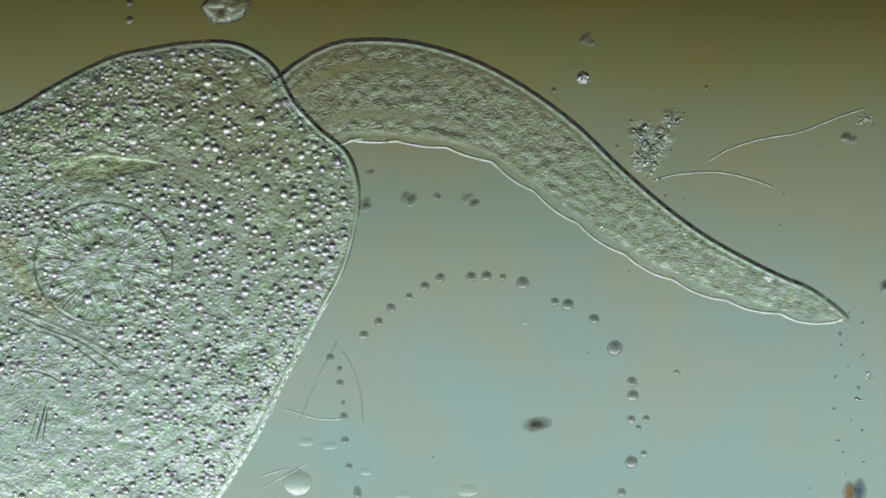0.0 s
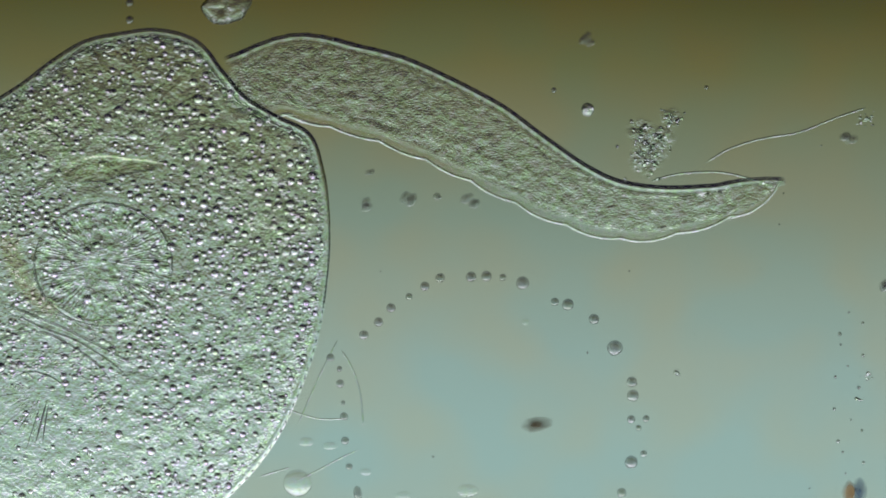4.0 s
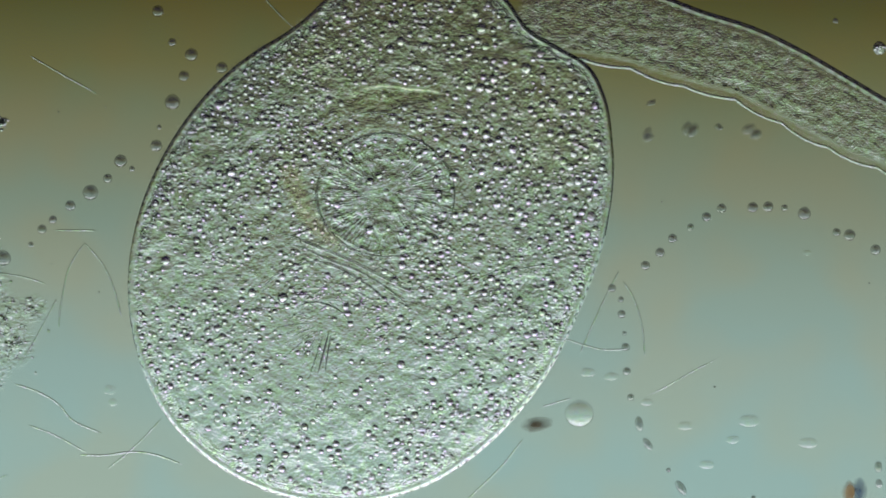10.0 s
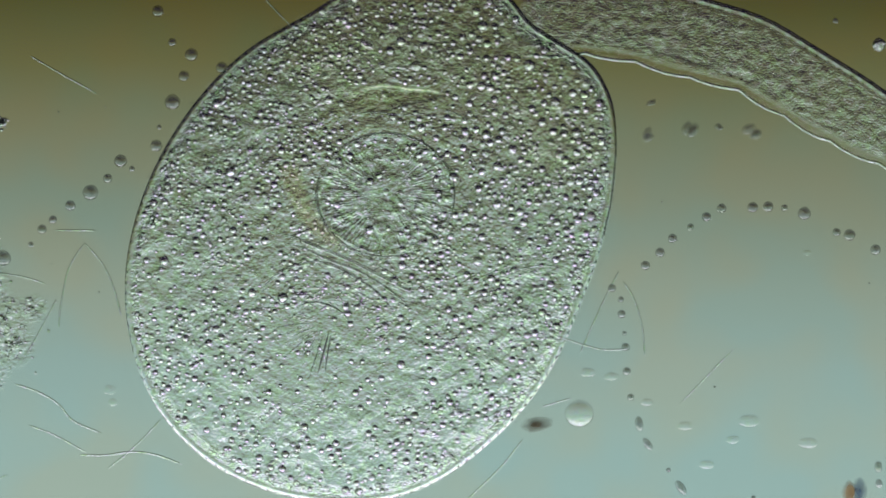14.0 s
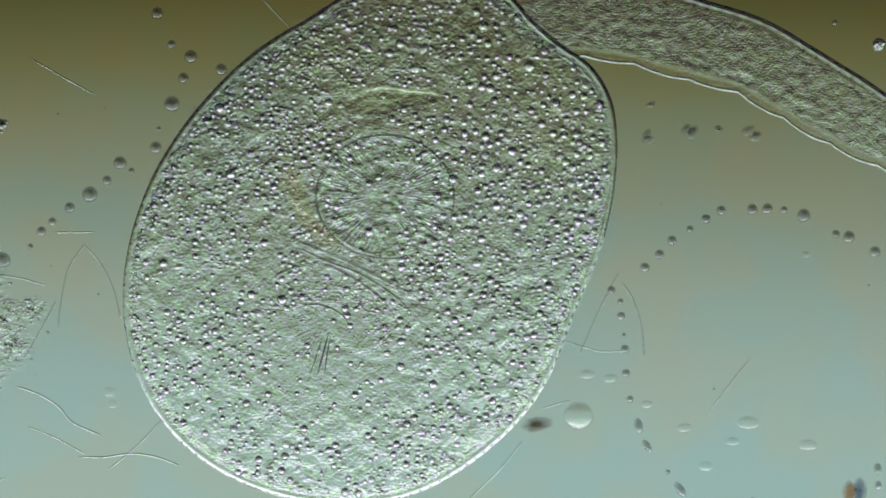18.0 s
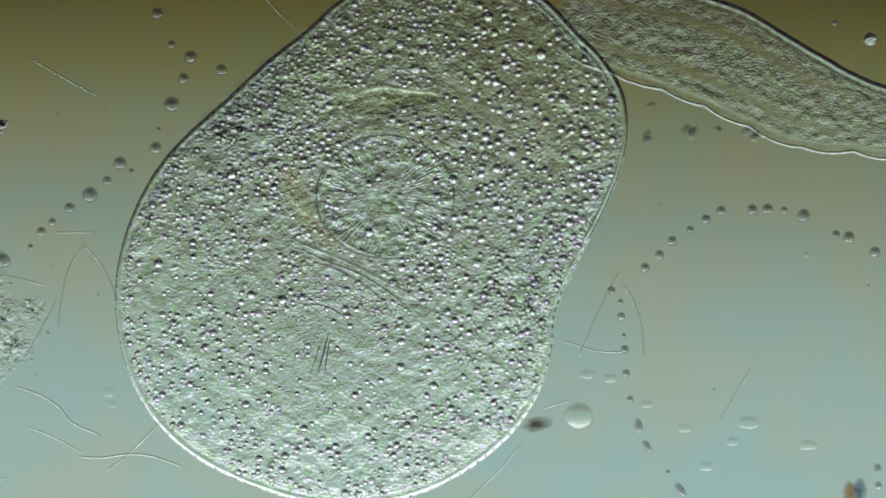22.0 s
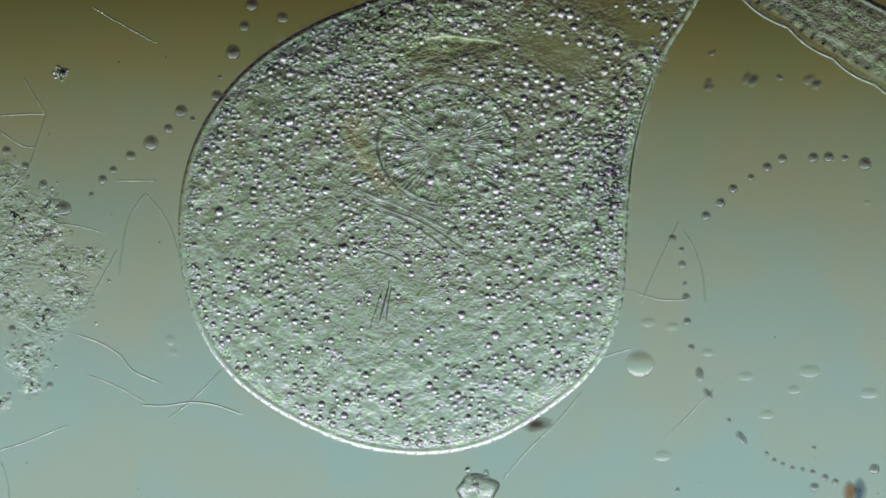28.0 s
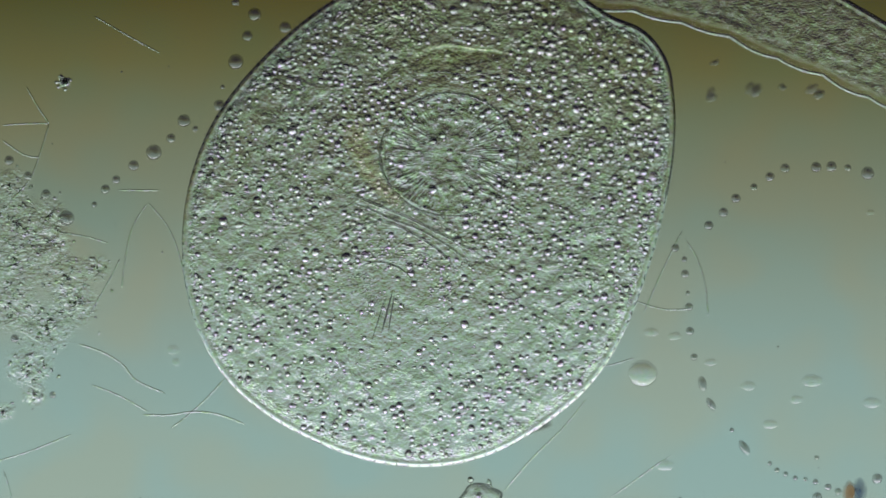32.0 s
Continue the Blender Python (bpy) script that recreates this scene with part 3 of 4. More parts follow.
grain_meshes = [grain_mesh(s) for s in range(8)]
for i, (a, rho, x, y, r) in enumerate(outer[:300]):
    ob = part("granule", grain_meshes[i % 8], larva)
    z = height(rho) + 0.014 + 0.5 * r * PX
    rows = [(t, m @ Matrix.Diagonal((r, r, r, 1))) for t, m in body_rows(a, rho, z, False)]
    ob.scale = (r, r, r)
    KEYED.append((ob, rows))
rest = outer[300:]
still = [g for g in rest if g[1] < 0.62]
loose = [g for g in rest if g[1] >= 0.62]
for k in range(300):
    a, rho = rng.uniform(0, 2 * math.pi), math.sqrt(rng.uniform(0.3, 0.93))
    x, y = in_body(a, rho, 10)
    if rng.random() < 1.15 * crowd(x, y):
        (still if rho < 0.62 else loose).append((a, rho, x, y, rng.uniform(4.5, 7.0), True))
tiny = []
for k in range(1500):
    a, rho = rng.uniform(0, 2 * math.pi), math.sqrt(rng.random()) * 0.70
    x, y = in_body(a, rho, 10)
    near = smoothstep(130, 60, math.hypot(x - 640, y - 560))
    if rng.random() < 0.55 + 0.45 * near:
        tiny.append((a, rho, x, y, rng.uniform(1.3, 2.8)))
# an arc of fine grains over the mouth
for k in range(230):
    b, d = radians(rng.uniform(5, 135)), rng.gauss(104, 13)
    x, y = 575 + d * math.cos(b), 612 - d * math.sin(b)
    tiny.append((0.0, 0.4, x, y, rng.uniform(1.8, 3.6)))


def grain_shape(g, origin=Vector((0, 0, 0)), seg=10):
    p = plan(g[2], g[3], height(g[1]) + 0.014 + 0.4 * g[4] * PX) - origin
    vs, fs, th = grain_ball(g[4] * PX, seg, g[4], FOCUS[int(g[4] * 977) % 8] * (0.5 if len(g) > 5 else 1.0), len(g) > 5)
    return [v + p for v in vs], fs, th


def grain_heap(name, shapes):
    vs, fs = joined([(v, f) for v, f, th in shapes])
    return mesh_from(name, vs, fs, M_GRAN, [x for v, f, th in shapes for x in th])


tagged(part("granules", grain_heap("granules", [grain_shape(g) for g in still] + [grain_shape(g, seg=6) for g in tiny]), larva, label="round oil granules in the middle of the body"), kind="stuff")
# the outer ones that are not parts of their own move in small groups
groups = {}
for g in loose:
    groups.setdefault((int(g[0] / (2 * math.pi) * 40), int(g[1] * 8)), []).append(g)
for (ia, ir), members in groups.items():
    a = sum(g[0] for g in members) / len(members)
    rho = sum(g[1] for g in members) / len(members)
    x, y = in_body(a, rho, 10)
    me = grain_heap("granule_cluster", [grain_shape(g, plan(x, y)) for g in members])
    carry(tagged(part("granule_cluster", me, larva), kind="stuff"), body_rows(a, rho, 0.0, False))


# the sucker, with muscle rays
def sucker():
    na, nr, vs, fs, th = 720, 30, [], [], []
    c = plan(683, 345)
    for j in range(nr + 1):
        s = j / nr
        for i in range(na):
            a = 2 * math.pi * i / na
            wob = 1 + 0.03 * noise.noise(Vector((math.cos(a), math.sin(a), 5)))
            p = Vector((122 * PX * s * wob * math.cos(a), 110 * PX * s * wob * math.sin(a), 0))
            q = Vector((math.cos(a) * 34, math.sin(a) * 34, s * 6.0))
            ray = noise.noise(q) + 0.5 * noise.noise(q * 2.1)
            z = 0.0046 * ray * smoothstep(0.1, 0.6, s) * (1 - smoothstep(0.9, 1.0, s)) + 0.008 * smoothstep(0.88, 0.95, s) * (1 - smoothstep(0.97, 1.0, s))
            vs.append(c + p + Vector((0, 0, 0.100 + z + 0.7 * wrinkle(p))))
            th.append(1.0 if s < 0.95 else 1 - smoothstep(0.95, 1.0, s))
    for j in range(nr):
        for i in range(na):
            fs.append((j * na + i, (j + 1) * na + i, (j + 1) * na + (i + 1) % na, j * na + (i + 1) % na))
    ob = part("sucker", mesh_from("sucker", vs, fs, M_ORGAN, th), larva, label="round sucker with radiating muscle rays")
    pts = [c + Vector((122 * PX * math.cos(a), 110 * PX * math.sin(a), 0.100)) for a in np.linspace(2.5, 5.3, 50)]
    part("sucker_wall", mesh_from("sucker_wall", *tube(pts, 2.8 * PX, 6, 1.0), M_DARKLINE), ob)
    pts = [c + Vector((122 * PX * math.cos(a), 110 * PX * math.sin(a), 0.100)) for a in np.linspace(-1.1, 2.7, 50)]
    part("sucker_wall", mesh_from("sucker_wall", *tube(pts, 1.0 * PX, 6, 1.3), M_DARKLINE), ob)
    pts = [c + Vector((119 * PX * math.cos(a), 107 * PX * math.sin(a), 0.100)) for a in np.linspace(-1.1, 2.7, 50)]
    part("sucker_wall", mesh_from("sucker_wall", *tube(pts, 1.8 * PX, 6, 1.3), M_LINE), ob)


sucker()
GUT_UPPER = ((470, 410), (518, 418), (568, 438), (615, 457), (653, 476), (692, 496), (730, 517), (775, 552))
GUT_LOWER = ((495, 426), (537, 438), (584, 459), (630, 476), (669, 498), (707, 525), (730, 548))
THROAT = ((462, 521), (476, 498), (503, 476), (537, 465), (568, 463), (599, 472), (634, 492), (669, 517), (692, 544), (707, 571))
# Paired copies, dark far side and pale near side: relief shading put in colour.
LINES = (("gut_wall", GUT_UPPER, 1.7, M_DARKLINE),
         ("gut_wall", tuple((x, y + 4) for x, y in GUT_UPPER), 2.0, M_LINE),
         ("gut_wall", ((560, 412), (584, 426), (630, 447), (676, 474), (727, 505), (770, 530)), 1.3, M_LINE),
         ("gut_wall", GUT_LOWER, 1.4, M_DARKLINE),
         ("gut_wall", tuple((x, y + 3) for x, y in GUT_LOWER), 1.8, M_LINE),
         ("gut_wall", ((553, 325), (562, 370), (590, 410), (640, 440), (690, 456)), 1.5, M_LINE),
         ("pharynx_wall", THROAT, 1.4, M_DARKLINE),
         ("pharynx_wall", tuple((x, y + 4) for x, y in THROAT), 2.0, M_LINE),
         ("pharynx_wall", ((520, 548), (545, 538), (570, 538), (596, 548), (614, 564), (624, 588)), 2.2, M_LINE),
         ("pharynx_wall", ((528, 541), (557, 534), (588, 541), (610, 556)), 1.3, M_DARKLINE),
         ("stylet_blade", ((584, 583), (577, 610), (570, 636), (563, 662)), 1.7, M_STYLET),
         ("stylet_blade", ((587, 590), (583, 612), (579, 636), (576, 660)), 1.3, M_STYLET),
         ("fold_line", ((795, 215), (815, 250), (838, 285), (850, 310)), 1.2, M_LINE),
         ("fold_line", ((780, 190), (830, 215), (860, 245)), 1.2, M_LINE),
         ("fold_line", ((600, 210), (660, 200), (720, 205), (770, 200)), 1.2, M_LINE),
         ("fold_line", ((905, 480), (960, 470), (1000, 478)), 1.8, M_LINE),
         ("fold_line", ((845, 495), (880, 480), (905, 480)), 1.6, M_LINE))
FIBRES = []
for k in range(34):
    b = radians(160 + 95 * k / 33 + rng.uniform(-3, 3))
    d0, d1 = rng.uniform(14, 34), rng.uniform(55, 100)
    FIBRES.append(("muscle_fibre", tuple((580 + d * math.cos(b), 572 - d * math.sin(b) + 0.0016 * d * d) for d in (d0, 0.5 * (d0 + d1), d1)), rng.uniform(0.55, 0.85), M_LINE if k % 6 else M_DARKLINE))
for nm, pts, r, mat in LINES + tuple(FIBRES):
    part(nm, mesh_from(nm, *tube(curve_points(pts, 8, 0.106), 0.95 * r * PX, 6, 1.0, 0.3), mat), larva, label="fine dark paired blades of the stylet" if nm == "stylet_blade" else "")


def cavity():
    na, nr, vs, fs, th = 60, 14, [], [], []
    for j in range(nr + 1):
        s = j / nr
        for i in range(na):
            a = 2 * math.pi * i / na
            k = 1 + 0.16 * noise.noise(Vector((math.cos(a) * 1.5, math.sin(a) * 1.5, 9)))
            p = plan(696 + 92 * s * k * math.cos(a), 176 - (23 - 11 * math.cos(a)) * s * k * math.sin(a) - 8 * math.cos(a) * s)
            p.z = 0.106 - 0.010 * (1 - s * s) + 0.008 * smoothstep(0.78, 0.92, s) + 0.3 * wrinkle(p)
            vs.append(p)
            th.append(1.0 - 0.7 * smoothstep(0.9, 1.0, s))
    for j in range(nr):
        for i in range(na):
            fs.append((j * na + i, (j + 1) * na + i, (j + 1) * na + (i + 1) % na, j * na + (i + 1) % na))
    part("bladder", mesh_from("bladder", vs, fs, M_CAVITY, th), larva, label="clear green lens-shaped bladder")


cavity()


def gut_band():
    """A smooth brownish band that bends round the sucker."""
    line = curve_points(((512, 285), (522, 330), (540, 372), (568, 408), (610, 435)), 8, 0.104)
    vs, fs, th, m = [], [], [], 8
    for i, p in enumerate(line):
        d = (line[min(len(line) - 1, i + 1)] - line[max(0, i - 1)]).normalized()
        u = i / (len(line) - 1)
        w = (26 - 12 * u) * PX
        for j in range(m + 1):
            v = -1 + 2 * j / m
            vs.append(p + Vector((d.y, -d.x, 0)) * (v * w) + Vector((0, 0, 0.004 * (1 - v * v))))
            th.append((1 - smoothstep(0.5, 1.0, abs(v))) * (1 - smoothstep(0.7, 1.0, abs(2 * u - 1))))
    for i in range(len(line) - 1):
        for j in range(m):
            fs.append((i * (m + 1) + j, i * (m + 1) + j + 1, (i + 1) * (m + 1) + j + 1, (i + 1) * (m + 1) + j)[::-1])
    part("gut", mesh_from("gut", vs, fs, M_BROWN, th), larva, label="smooth brownish gut band beside the sucker")


gut_band()

# ---- the tail, in short stiff pieces ----
TAIL_N = 44
WIDTH = ((0.0, 60), (0.05, 70), (0.15, 76), (0.3, 77), (0.45, 71), (0.6, 59), (0.75, 48), (0.88, 34), (0.955, 22), (0.985, 14), (1.0, 3))


def half_width(s):
    for (s0, w0), (s1, w1) in zip(WIDTH, WIDTH[1:]):
        if s <= s1:
            u = (s - s0) / (s1 - s0)
            return w0 + (w1 - w0) * u
    return WIDTH[-1][1]


def tail_point(t, s):
    p = TAIL[t]
    if s < 0:
        return [p[0][k] + (p[1][k] - p[0][k]) * s * (len(p) - 1) for k in range(2)]
    f = min(len(p) - 1.001, max(0.0, s * (len(p) - 1)))
    i = int(f)
    u = f - i
    q = [p[min(len(p) - 1, max(0, i + k - 1))] for k in range(4)]
    return [q[1][k] + 0.5 * u * (q[2][k] - q[0][k] + u * (2 * q[0][k] - 5 * q[1][k] + 4 * q[2][k] - q[3][k] + u * (3 * (q[1][k] - q[2][k]) + q[3][k] - q[0][k]))) for k in range(2)]


def tail_edge(t, s, sign):
    """A point on the far (1) or near (-1) edge of the tail."""
    s = min(1.0, s)
    x, y = tail_point(t, s)
    x0, y0 = tail_point(t, s - 0.03)
    x1, y1 = tail_point(t, min(1.0, s + 0.03))
    w, d = TAIL_HALF[t], math.hypot(x1 - x0, y1 - y0)
    f = max(0.0, s) * (len(w) - 1)
    k = min(len(w) - 2, int(f))
    half = w[k] + (f - k) * (w[k + 1] - w[k])
    if s > 0.9:
        half = max(3.0, half * (1 + 0.25 * math.sin(math.pi * (s - 0.9) / 0.1)))
    return x + sign * half * (y1 - y0) / d, y - sign * half * (x1 - x0) / d


def tail_rows(s, sign):
    rows = []
    for t in TAIL:
        x, y = tail_edge(t, s, sign)
        x0, y0 = tail_edge(t, s - 0.025, sign)
        x1, y1 = tail_edge(t, s + 0.025, sign)
        p = plan(x, y, 0.0)
        rows.append((t, pose(p.x, p.y, p.z, 0, 0, math.degrees(math.atan2(-(y1 - y0), x1 - x0)))))
    return rows


def frill(i, u):
    """The scalloped sag of the near edge, along the tail."""
    x = (i + 0.3) * 24.0 + u
    return 6.5 * abs(math.sin(math.pi * x / 96.0 + 0.4 * math.sin(x / 170.0))) ** 0.8 - 4.0


def tail_strip(sign, i, half, inset, depth, z0, dome, relief, soft, gap=0.0, n=8, m=16):
    """A strip of tail matter that thins out to its ends: along an edge (sign 1 or -1), or down the middle (0)."""
    vs, fs, th = [], [], []
    for a in range(n + 1):
        u = -1 + 2 * a / n
        for b in range(m + 1):
            v = (b / m) ** (1.3 if sign else 1.0)
            sag = frill(i, u * half) * (1 - v) if sign < 0 else 0.0
            y = -sign * (inset + v * depth) - sag if sign else (1 - 2 * v) * depth
            p = Vector((u * half * PX, y * PX, 0))
            q = p + Vector((i * 0.8, i * 0.31 + sign * 2, 0))
            step = 0.012 * smoothstep(-3, 13, inset + v * depth - gap) if sign and gap else 0.0
            p.z = z0 + step + dome * (1 - (1 - v) ** 14) + relief * wrinkle(Vector((q.x * 0.75, q.y * 1.2, 0)))
            vs.append(p)
            inner = 1 - smoothstep(0.5, 1.0, v) if sign else 1 - smoothstep(0.5, 1.0, abs(1 - 2 * v))
            th.append((1 - smoothstep(0.3, 1.0, abs(u))) * inner * (smoothstep(0.0, soft, v) if soft and sign else 1.0))
    for a in range(n):
        for b in range(m):
            k = a * (m + 1) + b
            f = (k, k + m + 1, k + m + 2, k + 1)
            fs.append(f if sign < 0 else f[::-1])
    return vs, fs, th


FARSKIN = ((4.6, -1), (3.8, 0), (1.8, 2.7), (-0.5, 4.8), (-2.2, 5.7), (-3.6, 5.4), (-6.2, 3.5), (-9, 2.9), (-12, 2.6))
NEARSKIN = ((1.5, -0.4), (1.2, 0), (0.3, 1.0), (-0.6, 1.5), (-1.5, 1.3), (-2.8, 0.4), (-4.5, 0.2))


def skin_edge(pts, profile):
    vs, fs, th = sweep(pts, profile)
    return mesh_from("skin_edge", vs, fs, M_RIM, th)


for i in range(-1, TAIL_N):
    s = (i + 0.3) / TAIL_N
    half = 26 if i < TAIL_N - 3 else 20
    root = smoothstep(-0.06, -0.02, s)
    width = half_width(max(0.0, s))
    vs, fs, th = tail_strip(0, i, half, 0, 0.64 * width, 0.043, 0.0, 0.62, 0.0)
    carry(part("tail_middle", mesh_from("tail_middle", vs, fs, M_TAIL, [x * root for x in th]), larva), tail_rows(s, 0))
    for sign in (1, -1) if i >= 0 else ():
        gap = min(14.0 if sign < 0 else 9.0, 0.3 * width)
        vs, fs, th = tail_strip(sign, i, half, gap - 2, 0.70 * width - gap, 0.042, 0.0, 0.62, 0.35)
        seg = part("tail_side", mesh_from("tail_side", vs, fs, M_TAIL, [x * root for x in th]), larva)
        vs, fs, th = tail_strip(sign, i + 60, half, 0.0, min(0.5 * width, gap + 9), 0.022, 0.009 if sign > 0 else 0.003, 0.25, 0.0, gap)
        part("sheath", mesh_from("sheath", vs, fs, M_SHEATH, [x * root for x in th]), seg)
        hold = 26 if i < TAIL_N - 3 else 18
        pts = [Vector((u * PX, -(frill(i + 60, u) * PX if sign < 0 else 0.0), 0.03)) for u in np.linspace(-hold, hold, 13)]
        part("skin_edge", skin_edge(pts[::-1] if sign > 0 else pts, FARSKIN if sign > 0 else NEARSKIN), seg)
        carry(seg, tail_rows(s, sign))

# ---- droplets on the slide ----


def droplet_mesh(seed):
    vs, fs = ball(PX, 1.12, 1.12, 0.8, 24, 20, 0.06, seed)
    th = [max(0.0, v.z / (0.8 * PX)) ** 1.2 for v in vs]
    return mesh_from("oil_droplet", vs, fs, M_DROP, th)


drop_mesh = [droplet_mesh(s) for s in range(4)]
droplet_no = [0]


def droplet(x, y, r, long=1.0, turn=0.0, name="oil_droplet", label="small grey oil droplet lying on the glass slide", group="rows of oil droplets"):
    k = droplet_no[0] = droplet_no[0] + 1
    ob = tagged(new(name, drop_mesh[k % 4]), label, "droplet", group)
    p = plan(x, y, 0.8 * r * PX)
    ob.matrix_world = Matrix.LocRotScale(p, Euler((0, 0, radians(turn))), (r * long, r, r))
    return ob


ARC = ((1142, 470, 8), (1168, 447, 8), (1190, 422, 8), (1222, 402, 6), (1250, 384, 8), (1277, 369, 8), (1332, 367, 9), (1359, 366, 9), (1388, 368, 6), (1423, 378, 11), (1480, 411, 7), (1503, 416, 10), (1549, 442, 9), (1586, 493, 13), (1616, 553, 9), (1618, 577, 10), (1615, 619, 7), (1641, 618, 6), (1628, 634, 5), (1615, 695, 11), (1637, 680, 6), (1598, 749, 8))
COLUMN = ((1083, 510, 7), (1099, 530, 5), (1100, 556, 7), (1105, 590, 4), (1107, 614, 7), (1109, 657, 7), (1116, 703, 6), (1183, 832, 4), (1250, 891, 4), (1263, 903, 4.5), (1278, 910, 4.5), (1295, 917, 4.5), (1313, 919, 4), (1331, 924, 5), (1353, 933, 6), (1371, 941, 6), (1334, 950, 8), (1440, 918, 9), (1333, 881, 4), (1092, 955, 4))
STREAM = ((280, 20, 10), (305, 75, 7), (339, 97, 11), (326, 135, 9), (393, 120, 10), (306, 181, 13), (277, 258, 10), (282, 225, 4), (214, 285, 11), (234, 299, 5), (191, 316, 8), (161, 341, 13), (125, 364, 9), (94, 389, 7), (75, 406, 8), (55, 433, 5), (7, 457, 13), (223, -84, 12), (259, -28, 8), (261, -10, 7), (103, -86, 8), (728, -118, 7), (728, -88, 7), (1478, 37, 5), (1748, 32, 4), (-95, 355, 8), (-62, 382, 7), (-30, 415, 8), (-85, 670, 7), (-18, 770, 6))
for x, y, r in ARC + COLUMN + STREAM:
    droplet(x, y, r)
for x, y, r, k, a in ((1131, 750, 7, 1.8, -80), (1146, 786, 6, 2.0, -55), (1205, 863, 7, 2.0, -55), (1554, 826, 6.5, 1.5, 90), (1555, 856, 6, 1.3, 90)):
    droplet(x, y, r, k, a, "rod_cell", "short grey rod-shaped cell lying on the glass slide", "rod cells")


def pale_lens(x, y, r, squash=1.0, label="pale blurred droplet on the glass slide"):
    vs, fs = ball(r * PX, 1.4, 1.4 * max(squash, 0.6), 0.5, 28, 18)
    th = [max(0.0, v.z / (0.5 * r * PX)) ** 1.7 for v in vs]
    ob = tagged(new("pale_droplet", mesh_from("pale_droplet", vs, fs, M_PALEDROP if r > 18 else M_FAINTDROP, th)), label, "droplet", "pale droplets")
    ob.matrix_world = Matrix.Translation(plan(x, y, 0.5 * r * PX))


for x, y, r, q in ((1025, 732, 19, 0.95), (1325, 745, 15, 0.5), (1430, 784, 13, 0.45), (1212, 754, 11, 0.4), (1297, 778, 10, 0.4), (1040, 659, 11, 0.5), (1082, 666, 10, 0.4), (1250, 822, 11, 0.5), (1065, 895, 13, 0.5), (1428, 447, 6, 0.7), (195, 690, 9, 0.8), (200, 712, 7, 0.8), (1145, 712, 9, 0.4)):
    pale_lens(x, y, r, q)

# ---- threads ----


def thread(pts, r=1.3, z=0.01, label="thin pale thread-like filament lying on the glass slide"):
    ob = tagged(new("filament", mesh_from("filament", *tube(curve_points(pts, 10, z), r * PX, 6, 1.0, 0.5, 16.0), M_THREAD)), label, "filament", "filaments")
    return ob


for pts in (((1095, 480), (1060, 550), (1027, 625)), ((1103, 498), (1122, 530), (1136, 575), (1141, 630)), ((925, 778), (885, 828), (830, 882), (780, 940)), ((150, 430), (122, 475), (108, 540), (104, 580)), ((150, 430), (180, 465), (200, 505), (215, 560)),
            ((28, 680), (70, 695), (104, 716), (130, 745), (182, 768)), ((140, 805), (185, 806), (232, 800), (275, 805), (322, 822)), ((285, 742), (255, 775), (222, 805), (190, 830)), ((-10, 482), (40, 490), (80, 502)), ((55, 100), (110, 132), (172, 166)), ((97, 408), (170, 408)),
            ((-107, 293), (-60, 290), (-25, 290)), ((-65, 225), (-48, 255), (-25, 290)), ((-25, 290), (-40, 340), (-60, 390), (-95, 430)), ((-107, 320), (-70, 345), (-40, 350)), ((-125, 890), (-60, 870), (15, 840)), ((-105, 905), (-92, 950), (-88, 1000)), ((50, 752), (100, 772), (150, 800)),
            ((1748, 165), (1790, 140), (1850, 122), (1910, 112), (1980, 85), (2030, 68)), ((1650, 198), (1700, 185), (1770, 182), (1830, 195), (1870, 210)), ((1000, 600), (1060, 618), (1110, 618)), ((960, 720), (1010, 705)), ((40, 640), (85, 560), (100, 530))):
    thread(pts, 1.5 if len(pts) < 5 else 1.9)

# ---- debris ----


def plan_pose(x, y, o):
    return Matrix.Translation(plan(x, y, 0.022) - o)


def debris_clump(spots, seed, label, chunk=(2.0, 5.5), name="debris_clump", film=False, mat=None):
    """A loose heap of crumbs; spots: x, y, spread, how many."""
    g = random.Random(seed)
    base = tagged(new(name), label, "debris")
    base.matrix_world = Matrix.Translation(plan(spots[0][0], spots[0][1]))
    o = plan(spots[0][0], spots[0][1])
    dust = []
    meshes = [mesh_from("crumb", *ball(PX, 1, g.uniform(0.6, 1), 0.7, 9, 6, 0.8, seed * 5 + k), mat or M_DEBRIS) for k in range(7)]
    for x, y, sp, n in spots:
        for k in range(n):
            a, d = g.uniform(0, 6.283), abs(g.gauss(0, 0.55)) * sp
            r = g.uniform(*chunk)
            p = plan(x + d * math.cos(a), y + d * math.sin(a), 0.7 * r * PX + g.uniform(0, 0.02)) - o
            if k % 3 == 0:
                ob = part("crumb", meshes[k % 7], base)
                ob.matrix_basis = Matrix.LocRotScale(p, Euler((0, 0, g.uniform(0, 6))), (r, r, r))
            else:
                dust.append(moved(ball(r * 0.6 * PX, 1, 0.8, 0.7, 7, 5, 0.7, k), Matrix.Translation(p)))
    if film:
        for k, (x, y, sp, n) in enumerate(spots):
            part("film", lobe(sp * 1.2 * PX, sp * 1.1 * PX, k + seed * 31, 0.0), base, plan_pose(x, y, o))
            base.children[-1].data.materials[0] = mat or M_FILM
    tagged(part("fine_crumbs", mesh_from("fine_crumbs", *joined(dust), mat or M_DEBRIS), base), kind="stuff")
    return base


